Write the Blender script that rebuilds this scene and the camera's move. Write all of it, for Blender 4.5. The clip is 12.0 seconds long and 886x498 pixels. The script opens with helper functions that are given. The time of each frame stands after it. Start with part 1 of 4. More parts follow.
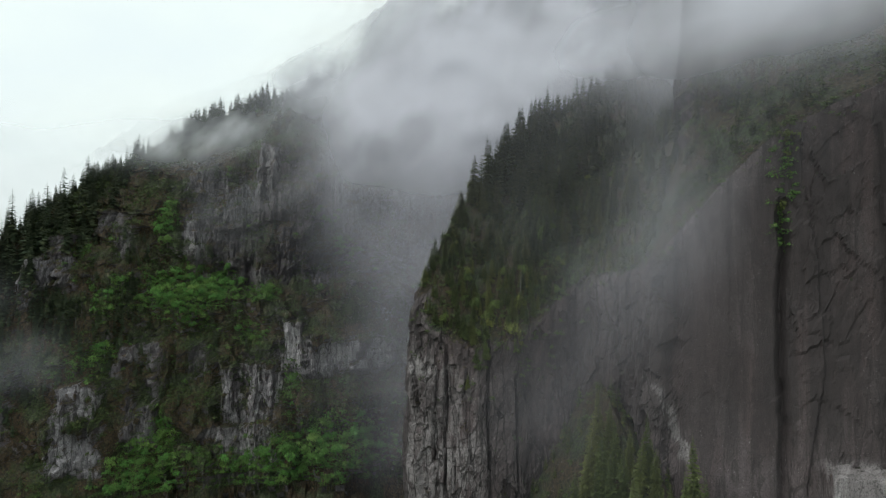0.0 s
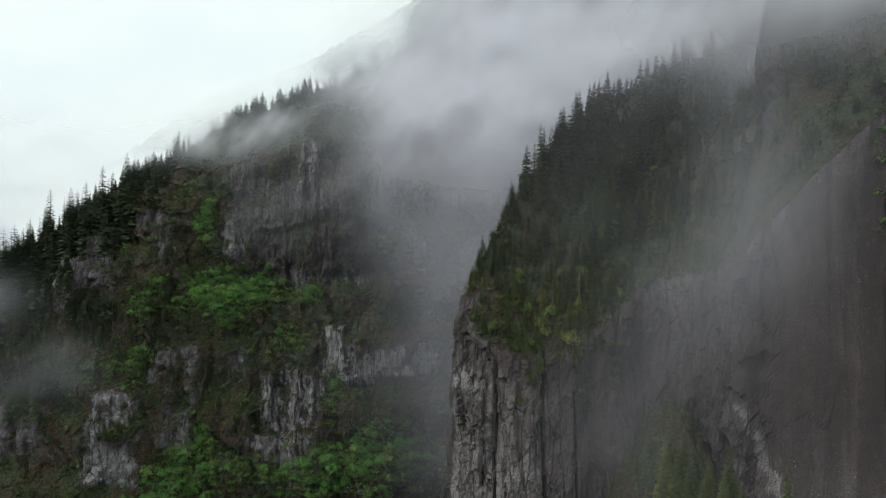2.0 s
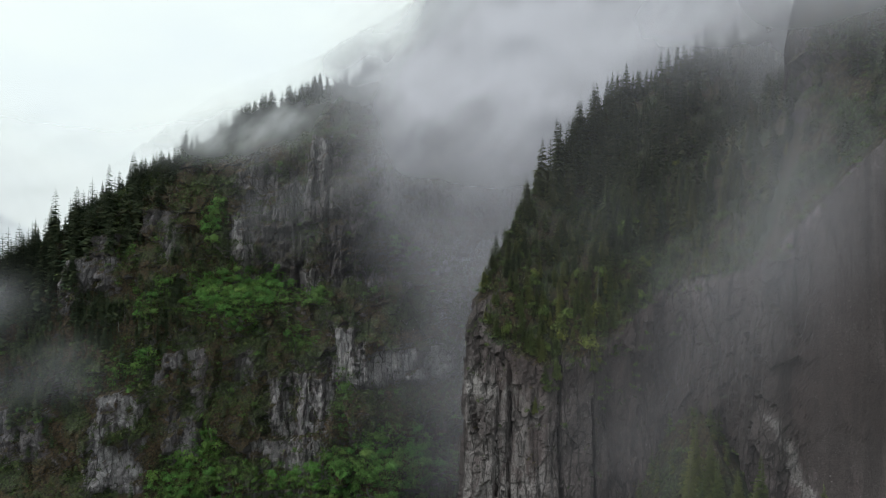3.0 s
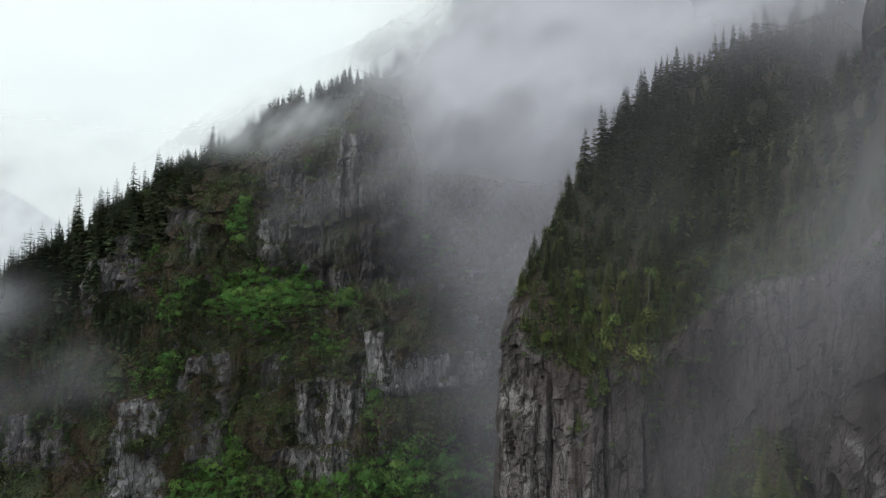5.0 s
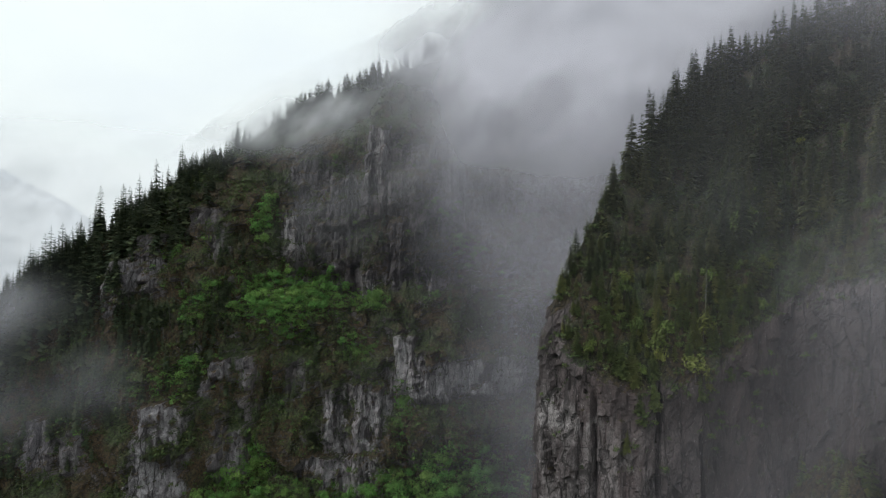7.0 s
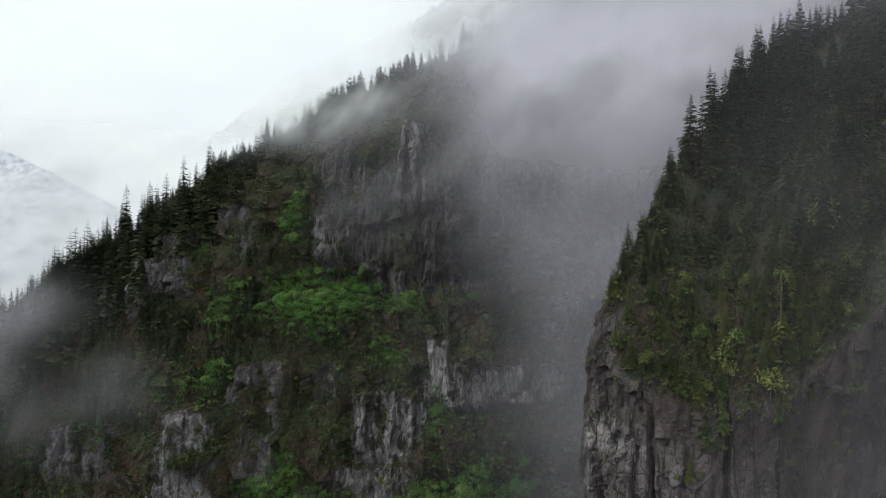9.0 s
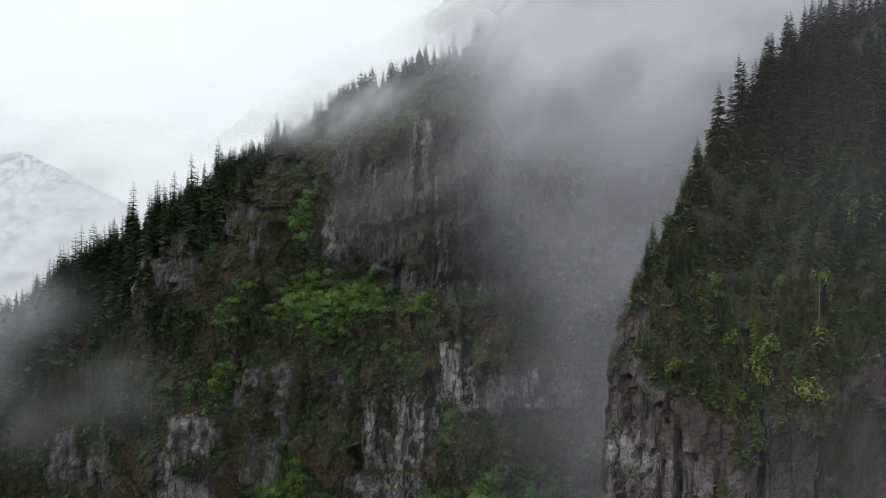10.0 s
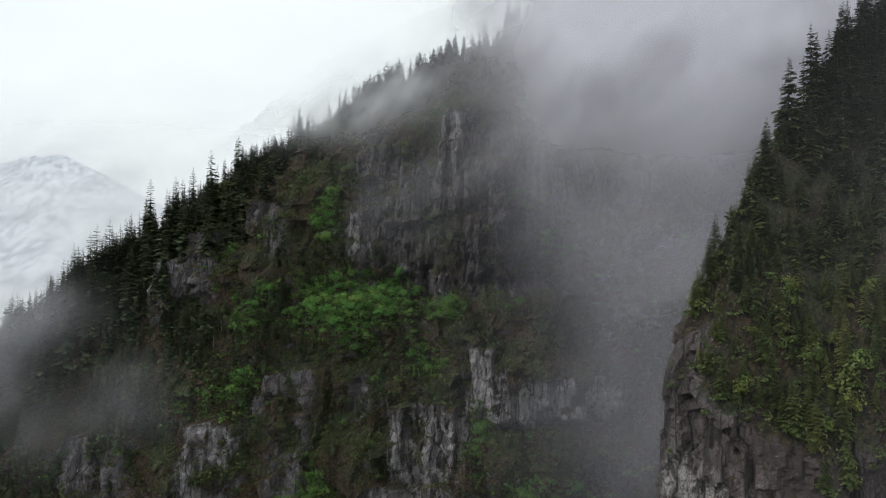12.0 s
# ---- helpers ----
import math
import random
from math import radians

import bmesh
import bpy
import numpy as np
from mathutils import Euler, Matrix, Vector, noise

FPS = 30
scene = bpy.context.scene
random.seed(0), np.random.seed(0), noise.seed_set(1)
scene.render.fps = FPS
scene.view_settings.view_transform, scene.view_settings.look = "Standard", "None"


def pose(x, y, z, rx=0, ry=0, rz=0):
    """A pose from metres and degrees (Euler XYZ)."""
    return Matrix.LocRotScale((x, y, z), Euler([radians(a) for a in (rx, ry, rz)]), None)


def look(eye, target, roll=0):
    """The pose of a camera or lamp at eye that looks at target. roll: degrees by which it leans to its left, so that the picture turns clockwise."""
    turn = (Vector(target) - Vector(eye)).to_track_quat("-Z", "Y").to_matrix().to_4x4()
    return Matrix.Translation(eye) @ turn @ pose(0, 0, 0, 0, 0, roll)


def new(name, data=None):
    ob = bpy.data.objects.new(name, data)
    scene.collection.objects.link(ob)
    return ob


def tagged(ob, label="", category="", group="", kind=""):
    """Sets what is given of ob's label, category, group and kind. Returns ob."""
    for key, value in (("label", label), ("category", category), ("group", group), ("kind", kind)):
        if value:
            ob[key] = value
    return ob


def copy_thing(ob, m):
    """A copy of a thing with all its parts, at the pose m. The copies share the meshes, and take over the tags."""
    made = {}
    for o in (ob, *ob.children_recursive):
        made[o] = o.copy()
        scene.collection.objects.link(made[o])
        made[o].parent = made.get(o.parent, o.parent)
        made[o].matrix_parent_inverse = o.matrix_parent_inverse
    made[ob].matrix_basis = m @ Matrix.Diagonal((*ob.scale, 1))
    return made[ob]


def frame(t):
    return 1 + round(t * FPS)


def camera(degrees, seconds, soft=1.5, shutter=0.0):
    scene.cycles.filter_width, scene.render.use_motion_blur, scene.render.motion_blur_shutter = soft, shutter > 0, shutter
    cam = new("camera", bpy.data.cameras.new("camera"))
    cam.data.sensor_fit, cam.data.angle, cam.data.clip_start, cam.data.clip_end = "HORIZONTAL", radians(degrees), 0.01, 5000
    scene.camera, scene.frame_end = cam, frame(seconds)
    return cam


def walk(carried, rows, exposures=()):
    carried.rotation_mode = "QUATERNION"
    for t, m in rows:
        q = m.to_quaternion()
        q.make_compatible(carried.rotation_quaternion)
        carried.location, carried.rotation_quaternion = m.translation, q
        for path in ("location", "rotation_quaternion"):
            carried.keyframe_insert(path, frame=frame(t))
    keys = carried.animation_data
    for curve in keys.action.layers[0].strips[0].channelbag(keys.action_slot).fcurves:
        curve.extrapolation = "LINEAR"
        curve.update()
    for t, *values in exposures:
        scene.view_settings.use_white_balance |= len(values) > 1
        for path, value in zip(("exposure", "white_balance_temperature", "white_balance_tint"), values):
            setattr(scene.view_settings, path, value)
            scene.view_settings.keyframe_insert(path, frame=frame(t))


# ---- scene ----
cam = camera(64.1, 12.0, 1.1)
METRES, EYE, TILT, LEAN, TURN = 170.0, 260.0, 1.0, 0.0, 0.0
ROWS = [
    (0.0, 0.0, 0.0, 0.0, -0.0, 0.0, 0.0),
    (0.5, 0.003, 0.0536, -0.0001, 1.41, -0.04, 0.04),
    (1.0, 0.0067, 0.1081, -0.0008, 2.48, -0.03, 0.04),
    (1.5, 0.0092, 0.1607, -0.0005, 3.38, -0.01, 0.06),
    (2.0, 0.0107, 0.2098, -0.0012, 4.26, -0.01, 0.12),
    (2.5, 0.0111, 0.2527, -0.0016, 4.98, -0.0, 0.14),
    (3.0, 0.0117, 0.2966, -0.0029, 5.42, 0.02, 0.16),
    (5.0, 0.0064, 0.4579, -0.0066, 8.42, 0.11, 0.22),
    (5.5, 0.0034, 0.496, -0.0072, 8.89, 0.1, 0.24),
    (6.0, 0.0005, 0.5356, -0.0085, 9.97, 0.14, 0.28),
    (6.5, -0.0036, 0.5736, -0.0106, 10.68, 0.19, 0.25),
    (7.0, -0.0081, 0.6118, -0.0113, 11.24, 0.2, 0.26),
    (9.0, -0.031, 0.7655, -0.0162, 14.39, 0.28, 0.3),
    (9.5, -0.0385, 0.803, -0.0169, 15.14, 0.3, 0.29),
    (10.0, -0.0458, 0.8416, -0.0174, 15.55, 0.32, 0.27),
    (10.5, -0.0545, 0.8789, -0.0179, 15.95, 0.34, 0.26),
    (11.0, -0.0636, 0.916, -0.018, 16.57, 0.34, 0.27),
    (11.5, -0.0732, 0.953, -0.0188, 17.38, 0.36, 0.29),
    (12.0, -0.0824, 0.9911, -0.0193, 18.09, 0.38, 0.26),
]
walk(cam, [(t, pose(0, 0, EYE, TILT, LEAN, TURN) @ pose(METRES * x, METRES * y, METRES * z, 90 + pitch, roll, yaw)) for t, x, y, z, yaw, pitch, roll in ROWS], [(0.0, 0.0, 6450, 4.0), (5.0, 0.0, 6450, 7.0), (12.0, 0.0, 6500, 10.0)])

# ---- sky and light: an overcast mountain day ----
SUN_EL, SUN_AZ = radians(52), radians(-125)
world = bpy.data.worlds.new("overcast_sky")
world.use_nodes = True
scene.world = world
wn, wl = world.node_tree.nodes, world.node_tree.links
wbg = wn["Background"]
wsky = wn.new("ShaderNodeTexSky")
wsky.sky_type, wsky.sun_disc, wsky.sun_elevation, wsky.sun_rotation = "NISHITA", False, SUN_EL, SUN_AZ
wdim = wn.new("ShaderNodeVectorMath")
wdim.operation = "SCALE"
wdim.inputs["Scale"].default_value = 0.08
wl.new(wsky.outputs["Color"], wdim.inputs[0])
wco = wn.new("ShaderNodeTexCoord")
wmap = wn.new("ShaderNodeMapping")
wmap.inputs["Scale"].default_value = (1.2, 1.2, 3.0)
wl.new(wco.outputs["Generated"], wmap.inputs["Vector"])
wno = wn.new("ShaderNodeTexNoise")
wno.inputs["Scale"].default_value, wno.inputs["Detail"].default_value = 2.0, 5.0
wl.new(wmap.outputs["Vector"], wno.inputs["Vector"])
wramp = wn.new("ShaderNodeValToRGB")
wramp.color_ramp.elements[0].position, wramp.color_ramp.elements[0].color = 0.30, (0.86, 0.93, 0.975, 1)
wramp.color_ramp.elements[1].position, wramp.color_ramp.elements[1].color = 0.62, (0.955, 1.02, 0.995, 1)
wl.new(wno.outputs["Fac"], wramp.inputs["Fac"])
wmix = wn.new("ShaderNodeMix")
wmix.data_type = "RGBA"
wmix.inputs["Factor"].default_value = 0.93
wl.new(wdim.outputs["Vector"], wmix.inputs["A"])
wl.new(wramp.outputs["Color"], wmix.inputs["B"])
wl.new(wmix.outputs["Result"], wbg.inputs["Color"])
wbg.inputs["Strength"].default_value = 1.06

sun_data = bpy.data.lights.new("sun", "SUN")
sun_data.energy, sun_data.angle, sun_data.color = 1.2, radians(35), (1.0, 0.97, 0.93)
sun = new("sun", sun_data)
to_sun = Vector((math.sin(SUN_AZ) * math.cos(SUN_EL), math.cos(SUN_AZ) * math.cos(SUN_EL), math.sin(SUN_EL)))
sun.matrix_world = look(Vector((0, 0, 900)) + to_sun, (0, 0, 900))

# ---- materials ----
def nodes_of(name):
    m = bpy.data.materials.new(name)
    m.use_nodes = True
    nt = m.node_tree
    return m, nt, nt.nodes["Principled BSDF"]


def add(nt, kind, **vals):
    n = nt.nodes.new(kind)
    for k, v in vals.items():
        n.inputs[k].default_value = v
    return n


def mixc(nt, fac, a, b, mode="MIX"):
    m = nt.nodes.new("ShaderNodeMix")
    m.data_type, m.blend_type = "RGBA", mode
    for sock, v in (("Factor", fac), ("A", a), ("B", b)):
        if isinstance(v, bpy.types.NodeSocket):
            nt.links.new(v, m.inputs[sock])
        else:
            m.inputs[sock].default_value = v if sock == "Factor" else (*v, 1)
    return m.outputs["Result"]


def noise_tex(nt, scale, detail=6.0, stretch=(1, 1, 1), rough=0.6, distort=0.0):
    co = nt.nodes.new("ShaderNodeTexCoord")
    mp = nt.nodes.new("ShaderNodeMapping")
    mp.inputs["Scale"].default_value = stretch
    nt.links.new(co.outputs["Object"], mp.inputs["Vector"])
    n = add(nt, "ShaderNodeTexNoise", Scale=scale, Detail=detail, Roughness=rough, Distortion=distort)
    nt.links.new(mp.outputs["Vector"], n.inputs["Vector"])
    return n.outputs["Fac"]


def step(nt, src, lo, hi):
    r = nt.nodes.new("ShaderNodeMapRange")
    r.interpolation_type = "SMOOTHSTEP"
    r.inputs["From Min"].default_value, r.inputs["From Max"].default_value = lo, hi
    nt.links.new(src, r.inputs["Value"])
    return r.outputs["Result"]


def math_node(nt, op, a, b):
    m = nt.nodes.new("ShaderNodeMath")
    m.operation = op
    for i, v in enumerate((a, b)):
        if isinstance(v, bpy.types.NodeSocket):
            nt.links.new(v, m.inputs[i])
        else:
            m.inputs[i].default_value = v
    return m.outputs[0]


def mask_of(nt, name):
    a = nt.nodes.new("ShaderNodeAttribute")
    a.attribute_name = name
    return a.outputs["Fac"]


def stretched(nt, stretch, turn, shake, shake_scale):
    """Object coordinates, shaken by noise and then squeezed, for joints and blocks in rock."""
    co = nt.nodes.new("ShaderNodeTexCoord")
    wob = add(nt, "ShaderNodeTexNoise", Scale=shake_scale, Detail=3.0)
    nt.links.new(co.outputs["Object"], wob.inputs["Vector"])
    warp = nt.nodes.new("ShaderNodeVectorMath")
    warp.operation = "MULTIPLY_ADD"
    warp.inputs[1].default_value = (shake, shake, shake)
    nt.links.new(wob.outputs["Color"], warp.inputs[0])
    nt.links.new(co.outputs["Object"], warp.inputs[2])
    mp = nt.nodes.new("ShaderNodeMapping")
    mp.inputs["Scale"].default_value, mp.inputs["Rotation"].default_value = stretch, turn
    nt.links.new(warp.outputs["Vector"], mp.inputs["Vector"])
    return mp.outputs["Vector"]


def joints(nt, where, scale, lo, hi):
    """Thin lines along the borders of blocks."""
    v = add(nt, "ShaderNodeTexVoronoi", Scale=scale)
    v.feature = "DISTANCE_TO_EDGE"
    nt.links.new(where, v.inputs["Vector"])
    return math_node(nt, "SUBTRACT", 1.0, step(nt, v.outputs["Distance"], lo, hi))


def block_tone(nt, where, scale):
    v = add(nt, "ShaderNodeTexVoronoi", Scale=scale)
    nt.links.new(where, v.inputs["Vector"])
    sep = nt.nodes.new("ShaderNodeSeparateColor")
    nt.links.new(v.outputs["Color"], sep.inputs["Color"])
    return sep.outputs["Red"]


def rock_material(name, grey, pale, moss, moss_amount, relief=1.0, fine_scale=1.0):
    """Weathered, jointed cliff rock. The mesh's own masks say where fresh pale rock is bared ("fresh"), where soil and moss lie ("soil") and where water seeps ("wet")."""
    m, nt, b = nodes_of(name)
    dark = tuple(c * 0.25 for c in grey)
    broad = noise_tex(nt, 0.03, 6, (1, 1, 0.7))
    grain = noise_tex(nt, 2.4 * fine_scale, 7, (1, 1, 0.7), 0.7)
    upright = stretched(nt, (1, 1, 0.13), (0.04, 0.05, 0.3), 3.0, 0.12)
    slanted = stretched(nt, (1, 1, 0.5), (0.35, 0.55, 0.2), 4.0, 0.10)
    # base tone: broad brown and grey areas, single blocks lighter or darker
    col = mixc(nt, step(nt, broad, 0.40, 0.60), (grey[0] * 0.66, grey[1] * 0.59, grey[2] * 0.58), grey)
    tone = math_node(nt, "ADD", math_node(nt, "MULTIPLY", block_tone(nt, upright, 0.19 * fine_scale), 0.6), math_node(nt, "MULTIPLY", block_tone(nt, slanted, 0.45 * fine_scale), 0.4))
    col = mixc(nt, math_node(nt, "MULTIPLY", step(nt, tone, 0.35, 0.9), 0.55), col, dark)
    wide = noise_tex(nt, 0.060, 5, (1, 1, 0.10), 0.55, 0.6)
    col = mixc(nt, math_node(nt, "MULTIPLY", step(nt, wide, 0.48, 0.64), 0.55), col, tuple(c * 0.42 for c in grey))
    # pale, freshly broken faces with uneven borders
    bare = step(nt, mask_of(nt, "fresh"), 0.86, 0.98)
    fresh = math_node(nt, "MULTIPLY", mask_of(nt, "fresh"), step(nt, noise_tex(nt, 0.20, 7, (1, 1, 0.40), 0.72, 0.4), 0.42, 0.54))
    fresh = math_node(nt, "MAXIMUM", fresh, math_node(nt, "MULTIPLY", bare, step(nt, grain, 0.30, 0.42)))
    col = mixc(nt, fresh, col, mixc(nt, math_node(nt, "MULTIPLY", tone, 0.45), pale, grey))
    # streaks, joints and grain
    streak = noise_tex(nt, 0.30, 6, (1, 1, 0.06), 0.65, 0.4)
    streaky = math_node(nt, "MULTIPLY", step(nt, streak, 0.50, 0.66), math_node(nt, "SUBTRACT", 0.62, math_node(nt, "MULTIPLY", fresh, 0.34)))
    col = mixc(nt, streaky, col, dark)
    lines = math_node(nt, "MAXIMUM", math_node(nt, "MULTIPLY", joints(nt, upright, 0.19 * fine_scale, 0.01, 0.055), 0.8), math_node(nt, "MULTIPLY", joints(nt, slanted, 0.45 * fine_scale, 0.01, 0.06), 0.45))
    lines = math_node(nt, "MULTIPLY", math_node(nt, "MULTIPLY", lines, step(nt, broad, 0.36, 0.52)), math_node(nt, "SUBTRACT", 1.0, math_node(nt, "MULTIPLY", mask_of(nt, "smooth"), 0.85)))
    col = mixc(nt, lines, col, tuple(c * 0.14 for c in grey))
    # darker where the grain noise is low, as it is in the bump
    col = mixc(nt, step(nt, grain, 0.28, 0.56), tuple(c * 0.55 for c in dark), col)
    fleck = noise_tex(nt, 1.5, 3, (1, 1, 0.7), 0.6)
    col = mixc(nt, math_node(nt, "MULTIPLY", step(nt, fleck, 0.66, 0.72), 0.7), col, pale)
    # moss and soil on flatter ground and where the mask lays them
    geo = nt.nodes.new("ShaderNodeNewGeometry")
    sep = nt.nodes.new("ShaderNodeSeparateXYZ")
    nt.links.new(geo.outputs["Normal"], sep.inputs["Vector"])
    patch = noise_tex(nt, 0.06, 9, (1, 1, 0.9), 0.72)
    mossy = math_node(nt, "ADD", math_node(nt, "MULTIPLY", sep.outputs["Z"], 0.55), patch)
    mossy = math_node(nt, "ADD", mossy, math_node(nt, "MULTIPLY", mask_of(nt, "soil"), 0.42))
    mossy = math_node(nt, "SUBTRACT", mossy, math_node(nt, "MULTIPLY", fresh, 0.35))
    mf = step(nt, mossy, 0.82 - moss_amount, 0.92 - moss_amount)
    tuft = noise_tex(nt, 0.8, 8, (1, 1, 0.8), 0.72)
    hue = noise_tex(nt, 0.05, 5)
    green = (moss[0] * 0.85, moss[1] * 1.45, moss[2] * 1.0)
    rust = (moss[0] * 1.35, moss[1] * 0.98, moss[2] * 0.95)
    mbase = mixc(nt, step(nt, hue, 0.42, 0.60), rust, green)
    # darker where the tuft noise is low, which also lowers the bump
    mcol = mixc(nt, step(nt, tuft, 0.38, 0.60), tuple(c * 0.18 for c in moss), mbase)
    mcol = mixc(nt, math_node(nt, "MULTIPLY", step(nt, fleck, 0.645, 0.70), 0.45), mcol, pale)
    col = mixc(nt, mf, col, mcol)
    seep = math_node(nt, "MAXIMUM", step(nt, noise_tex(nt, 0.11, 5, (1, 1, 0.04), 0.6, 0.4), 0.36, 0.54), step(nt, noise_tex(nt, 0.05, 3, (1, 1, 0.05), 0.5, 0.2), 0.44, 0.54))
    wet = math_node(nt, "MULTIPLY", mask_of(nt, "wet"), seep)
    col = mixc(nt, math_node(nt, "MULTIPLY", wet, 0.8), col, dark)
    nt.links.new(col, b.inputs["Base Color"])
    b.inputs["Roughness"].default_value = 0.8
    bump = add(nt, "ShaderNodeBump", Strength=relief, Distance=0.5)
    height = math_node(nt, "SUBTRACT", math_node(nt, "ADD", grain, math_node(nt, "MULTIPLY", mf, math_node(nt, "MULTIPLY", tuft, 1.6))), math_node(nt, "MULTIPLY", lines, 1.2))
    nt.links.new(height, bump.inputs["Height"])
    nt.links.new(bump.outputs["Normal"], b.inputs["Normal"])
    return m


def leaf_material(name, dark, light, warm, per_object=True):
    m, nt, b = nodes_of(name)
    if per_object:
        rnd = nt.nodes.new("ShaderNodeObjectInfo").outputs["Random"]
    else:
        rnd = nt.nodes.new("ShaderNodeNewGeometry").outputs["Random Per Island"]
    co = noise_tex(nt, 0.55, 4)
    col = mixc(nt, step(nt, co, 0.3, 0.7), dark, light)
    col = mixc(nt, math_node(nt, "MULTIPLY", step(nt, rnd, 0.35, 1.0), 0.55), col, warm)
    other = math_node(nt, "FRACT", math_node(nt, "MULTIPLY", rnd, 37.7), 0.0)
    col = mixc(nt, math_node(nt, "MULTIPLY", step(nt, other, 0.1, 0.9), 0.5), col, tuple(c * 0.6 for c in dark))
    nt.links.new(col, b.inputs["Base Color"])
    b.inputs["Roughness"].default_value = 0.65
    b.inputs["Specular IOR Level"].default_value = 0.25
    return m


def plain_material(name, c1, c2, scale, rough=0.85):
    m, nt, b = nodes_of(name)
    nt.links.new(mixc(nt, step(nt, noise_tex(nt, scale, 6), 0.3, 0.7), c1, c2), b.inputs["Base Color"])
    b.inputs["Roughness"].default_value = rough
    return m


def mist_material(name, white, scale, ahead=0.86, above=0.5, through_share=0.35):
    m, nt, b = nodes_of(name)
    nt.nodes.remove(b)
    out = nt.nodes["Material Output"]
    att = nt.nodes.new("ShaderNodeAttribute")
    att.attribute_name = "vapour"
    wisp = step(nt, noise_tex(nt, scale, 4, (1, 1, 1.3), 0.5, 0.4), 0.15, 0.85)
    fac = math_node(nt, "MULTIPLY", att.outputs["Fac"], math_node(nt, "ADD", math_node(nt, "MULTIPLY", wisp, 0.6), 0.7))
    d = add(nt, "ShaderNodeBsdfDiffuse", Color=(*white, 1))
    tl = add(nt, "ShaderNodeBsdfTranslucent", Color=(*white, 1))
    # fixed normals, tilted upwards so the veil takes in more skylight
    for node, up in ((d, (0, -ahead, above)), (tl, (0, -ahead, -above))):
        n = nt.nodes.new("ShaderNodeCombineXYZ")
        for k, v in enumerate(up):
            n.inputs[k].default_value = v
        nt.links.new(n.outputs[0], node.inputs["Normal"])
    both = nt.nodes.new("ShaderNodeMixShader")
    both.inputs[0].default_value = through_share
    nt.links.new(d.outputs[0], both.inputs[1])
    nt.links.new(tl.outputs[0], both.inputs[2])
    tr = nt.nodes.new("ShaderNodeBsdfTransparent")
    mx = nt.nodes.new("ShaderNodeMixShader")
    cl = nt.nodes.new("ShaderNodeClamp")
    nt.links.new(fac, cl.inputs["Value"])
    nt.links.new(cl.outputs[0], mx.inputs[0])
    nt.links.new(tr.outputs[0], mx.inputs[1])
    nt.links.new(both.outputs[0], mx.inputs[2])
    nt.links.new(mx.outputs[0], out.inputs["Surface"])
    return m


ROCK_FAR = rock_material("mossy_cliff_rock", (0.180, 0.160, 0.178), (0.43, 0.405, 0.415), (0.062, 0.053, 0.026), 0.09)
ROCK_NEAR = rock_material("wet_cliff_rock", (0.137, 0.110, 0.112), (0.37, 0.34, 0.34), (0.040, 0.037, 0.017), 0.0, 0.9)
CONIFER = leaf_material("conifer_needles", (0.038, 0.054, 0.026), (0.100, 0.122, 0.050), (0.19, 0.175, 0.075))
CONIFER_BACK = leaf_material("mixed_conifer_needles", (0.036, 0.050, 0.026), (0.096, 0.116, 0.050), (0.17, 0.16, 0.075), False)
CONIFER_LIGHT = leaf_material("yellow_green_needles", (0.046, 0.066, 0.022), (0.115, 0.140, 0.042), (0.21, 0.20, 0.060))
CONIFER_FAR = leaf_material("far_conifer_needles", (0.026, 0.044, 0.026), (0.074, 0.098, 0.048), (0.115, 0.12, 0.055), False)
CONIFER_LOW = leaf_material("young_conifer_needles", (0.034, 0.050, 0.021), (0.084, 0.104, 0.036), (0.165, 0.145, 0.045), False)
LEAF = leaf_material("fresh_broad_leaves", (0.062, 0.160, 0.038), (0.150, 0.320, 0.072), (0.22, 0.29, 0.075))
LEAF_YELLOW = leaf_material("yellow_green_leaves", (0.060, 0.095, 0.024), (0.13, 0.175, 0.040), (0.20, 0.19, 0.045))
LEAF_STUFF = leaf_material("fresh_shrub_leaves", (0.050, 0.112, 0.030), (0.122, 0.240, 0.054), (0.18, 0.195, 0.055), False)
LEAF_BRUSH = leaf_material("dull_brush_leaves", (0.036, 0.062, 0.020), (0.088, 0.132, 0.038), (0.14, 0.128, 0.046), False)
SCRUB = leaf_material("brown_green_scrub", (0.034, 0.052, 0.020), (0.078, 0.108, 0.034), (0.120, 0.098, 0.042), False)
BARK = plain_material("grey_bark", (0.06, 0.052, 0.045), (0.14, 0.125, 0.11), 0.8)
SNAG = plain_material("bleached_dead_wood", (0.12, 0.115, 0.11), (0.24, 0.23, 0.22), 0.9)
MIST = mist_material("mist_vapour", (0.72, 0.71, 0.785), 0.010)
# valley veil: whiter copy of MIST, its brighter skylight set in the colour
LIT_CLOUD = mist_material("lit_valley_cloud", (0.93, 0.93, 0.96), 0.002)
# crest veil: MIST again, lit tone in its colour, normals tilted to the sky
LIT_MIST = mist_material("lit_crest_mist", (0.88, 0.89, 0.93), 0.012, 0.45, 0.89, 0.2)

# ---- shape helpers ----


def lattice(ix, iy, iz, seed):
    h = (ix * 374761393 + iy * 668265263 + iz * 2147483647 + seed * 974634777) & 0xFFFFFFFF
    h = ((h ^ (h >> 13)) * 1274126177) & 0xFFFFFFFF
    h = ((h ^ (h >> 15)) * 2246822519) & 0xFFFFFFFF
    return ((h ^ (h >> 16)) & 0xFFFF) / 65535.0


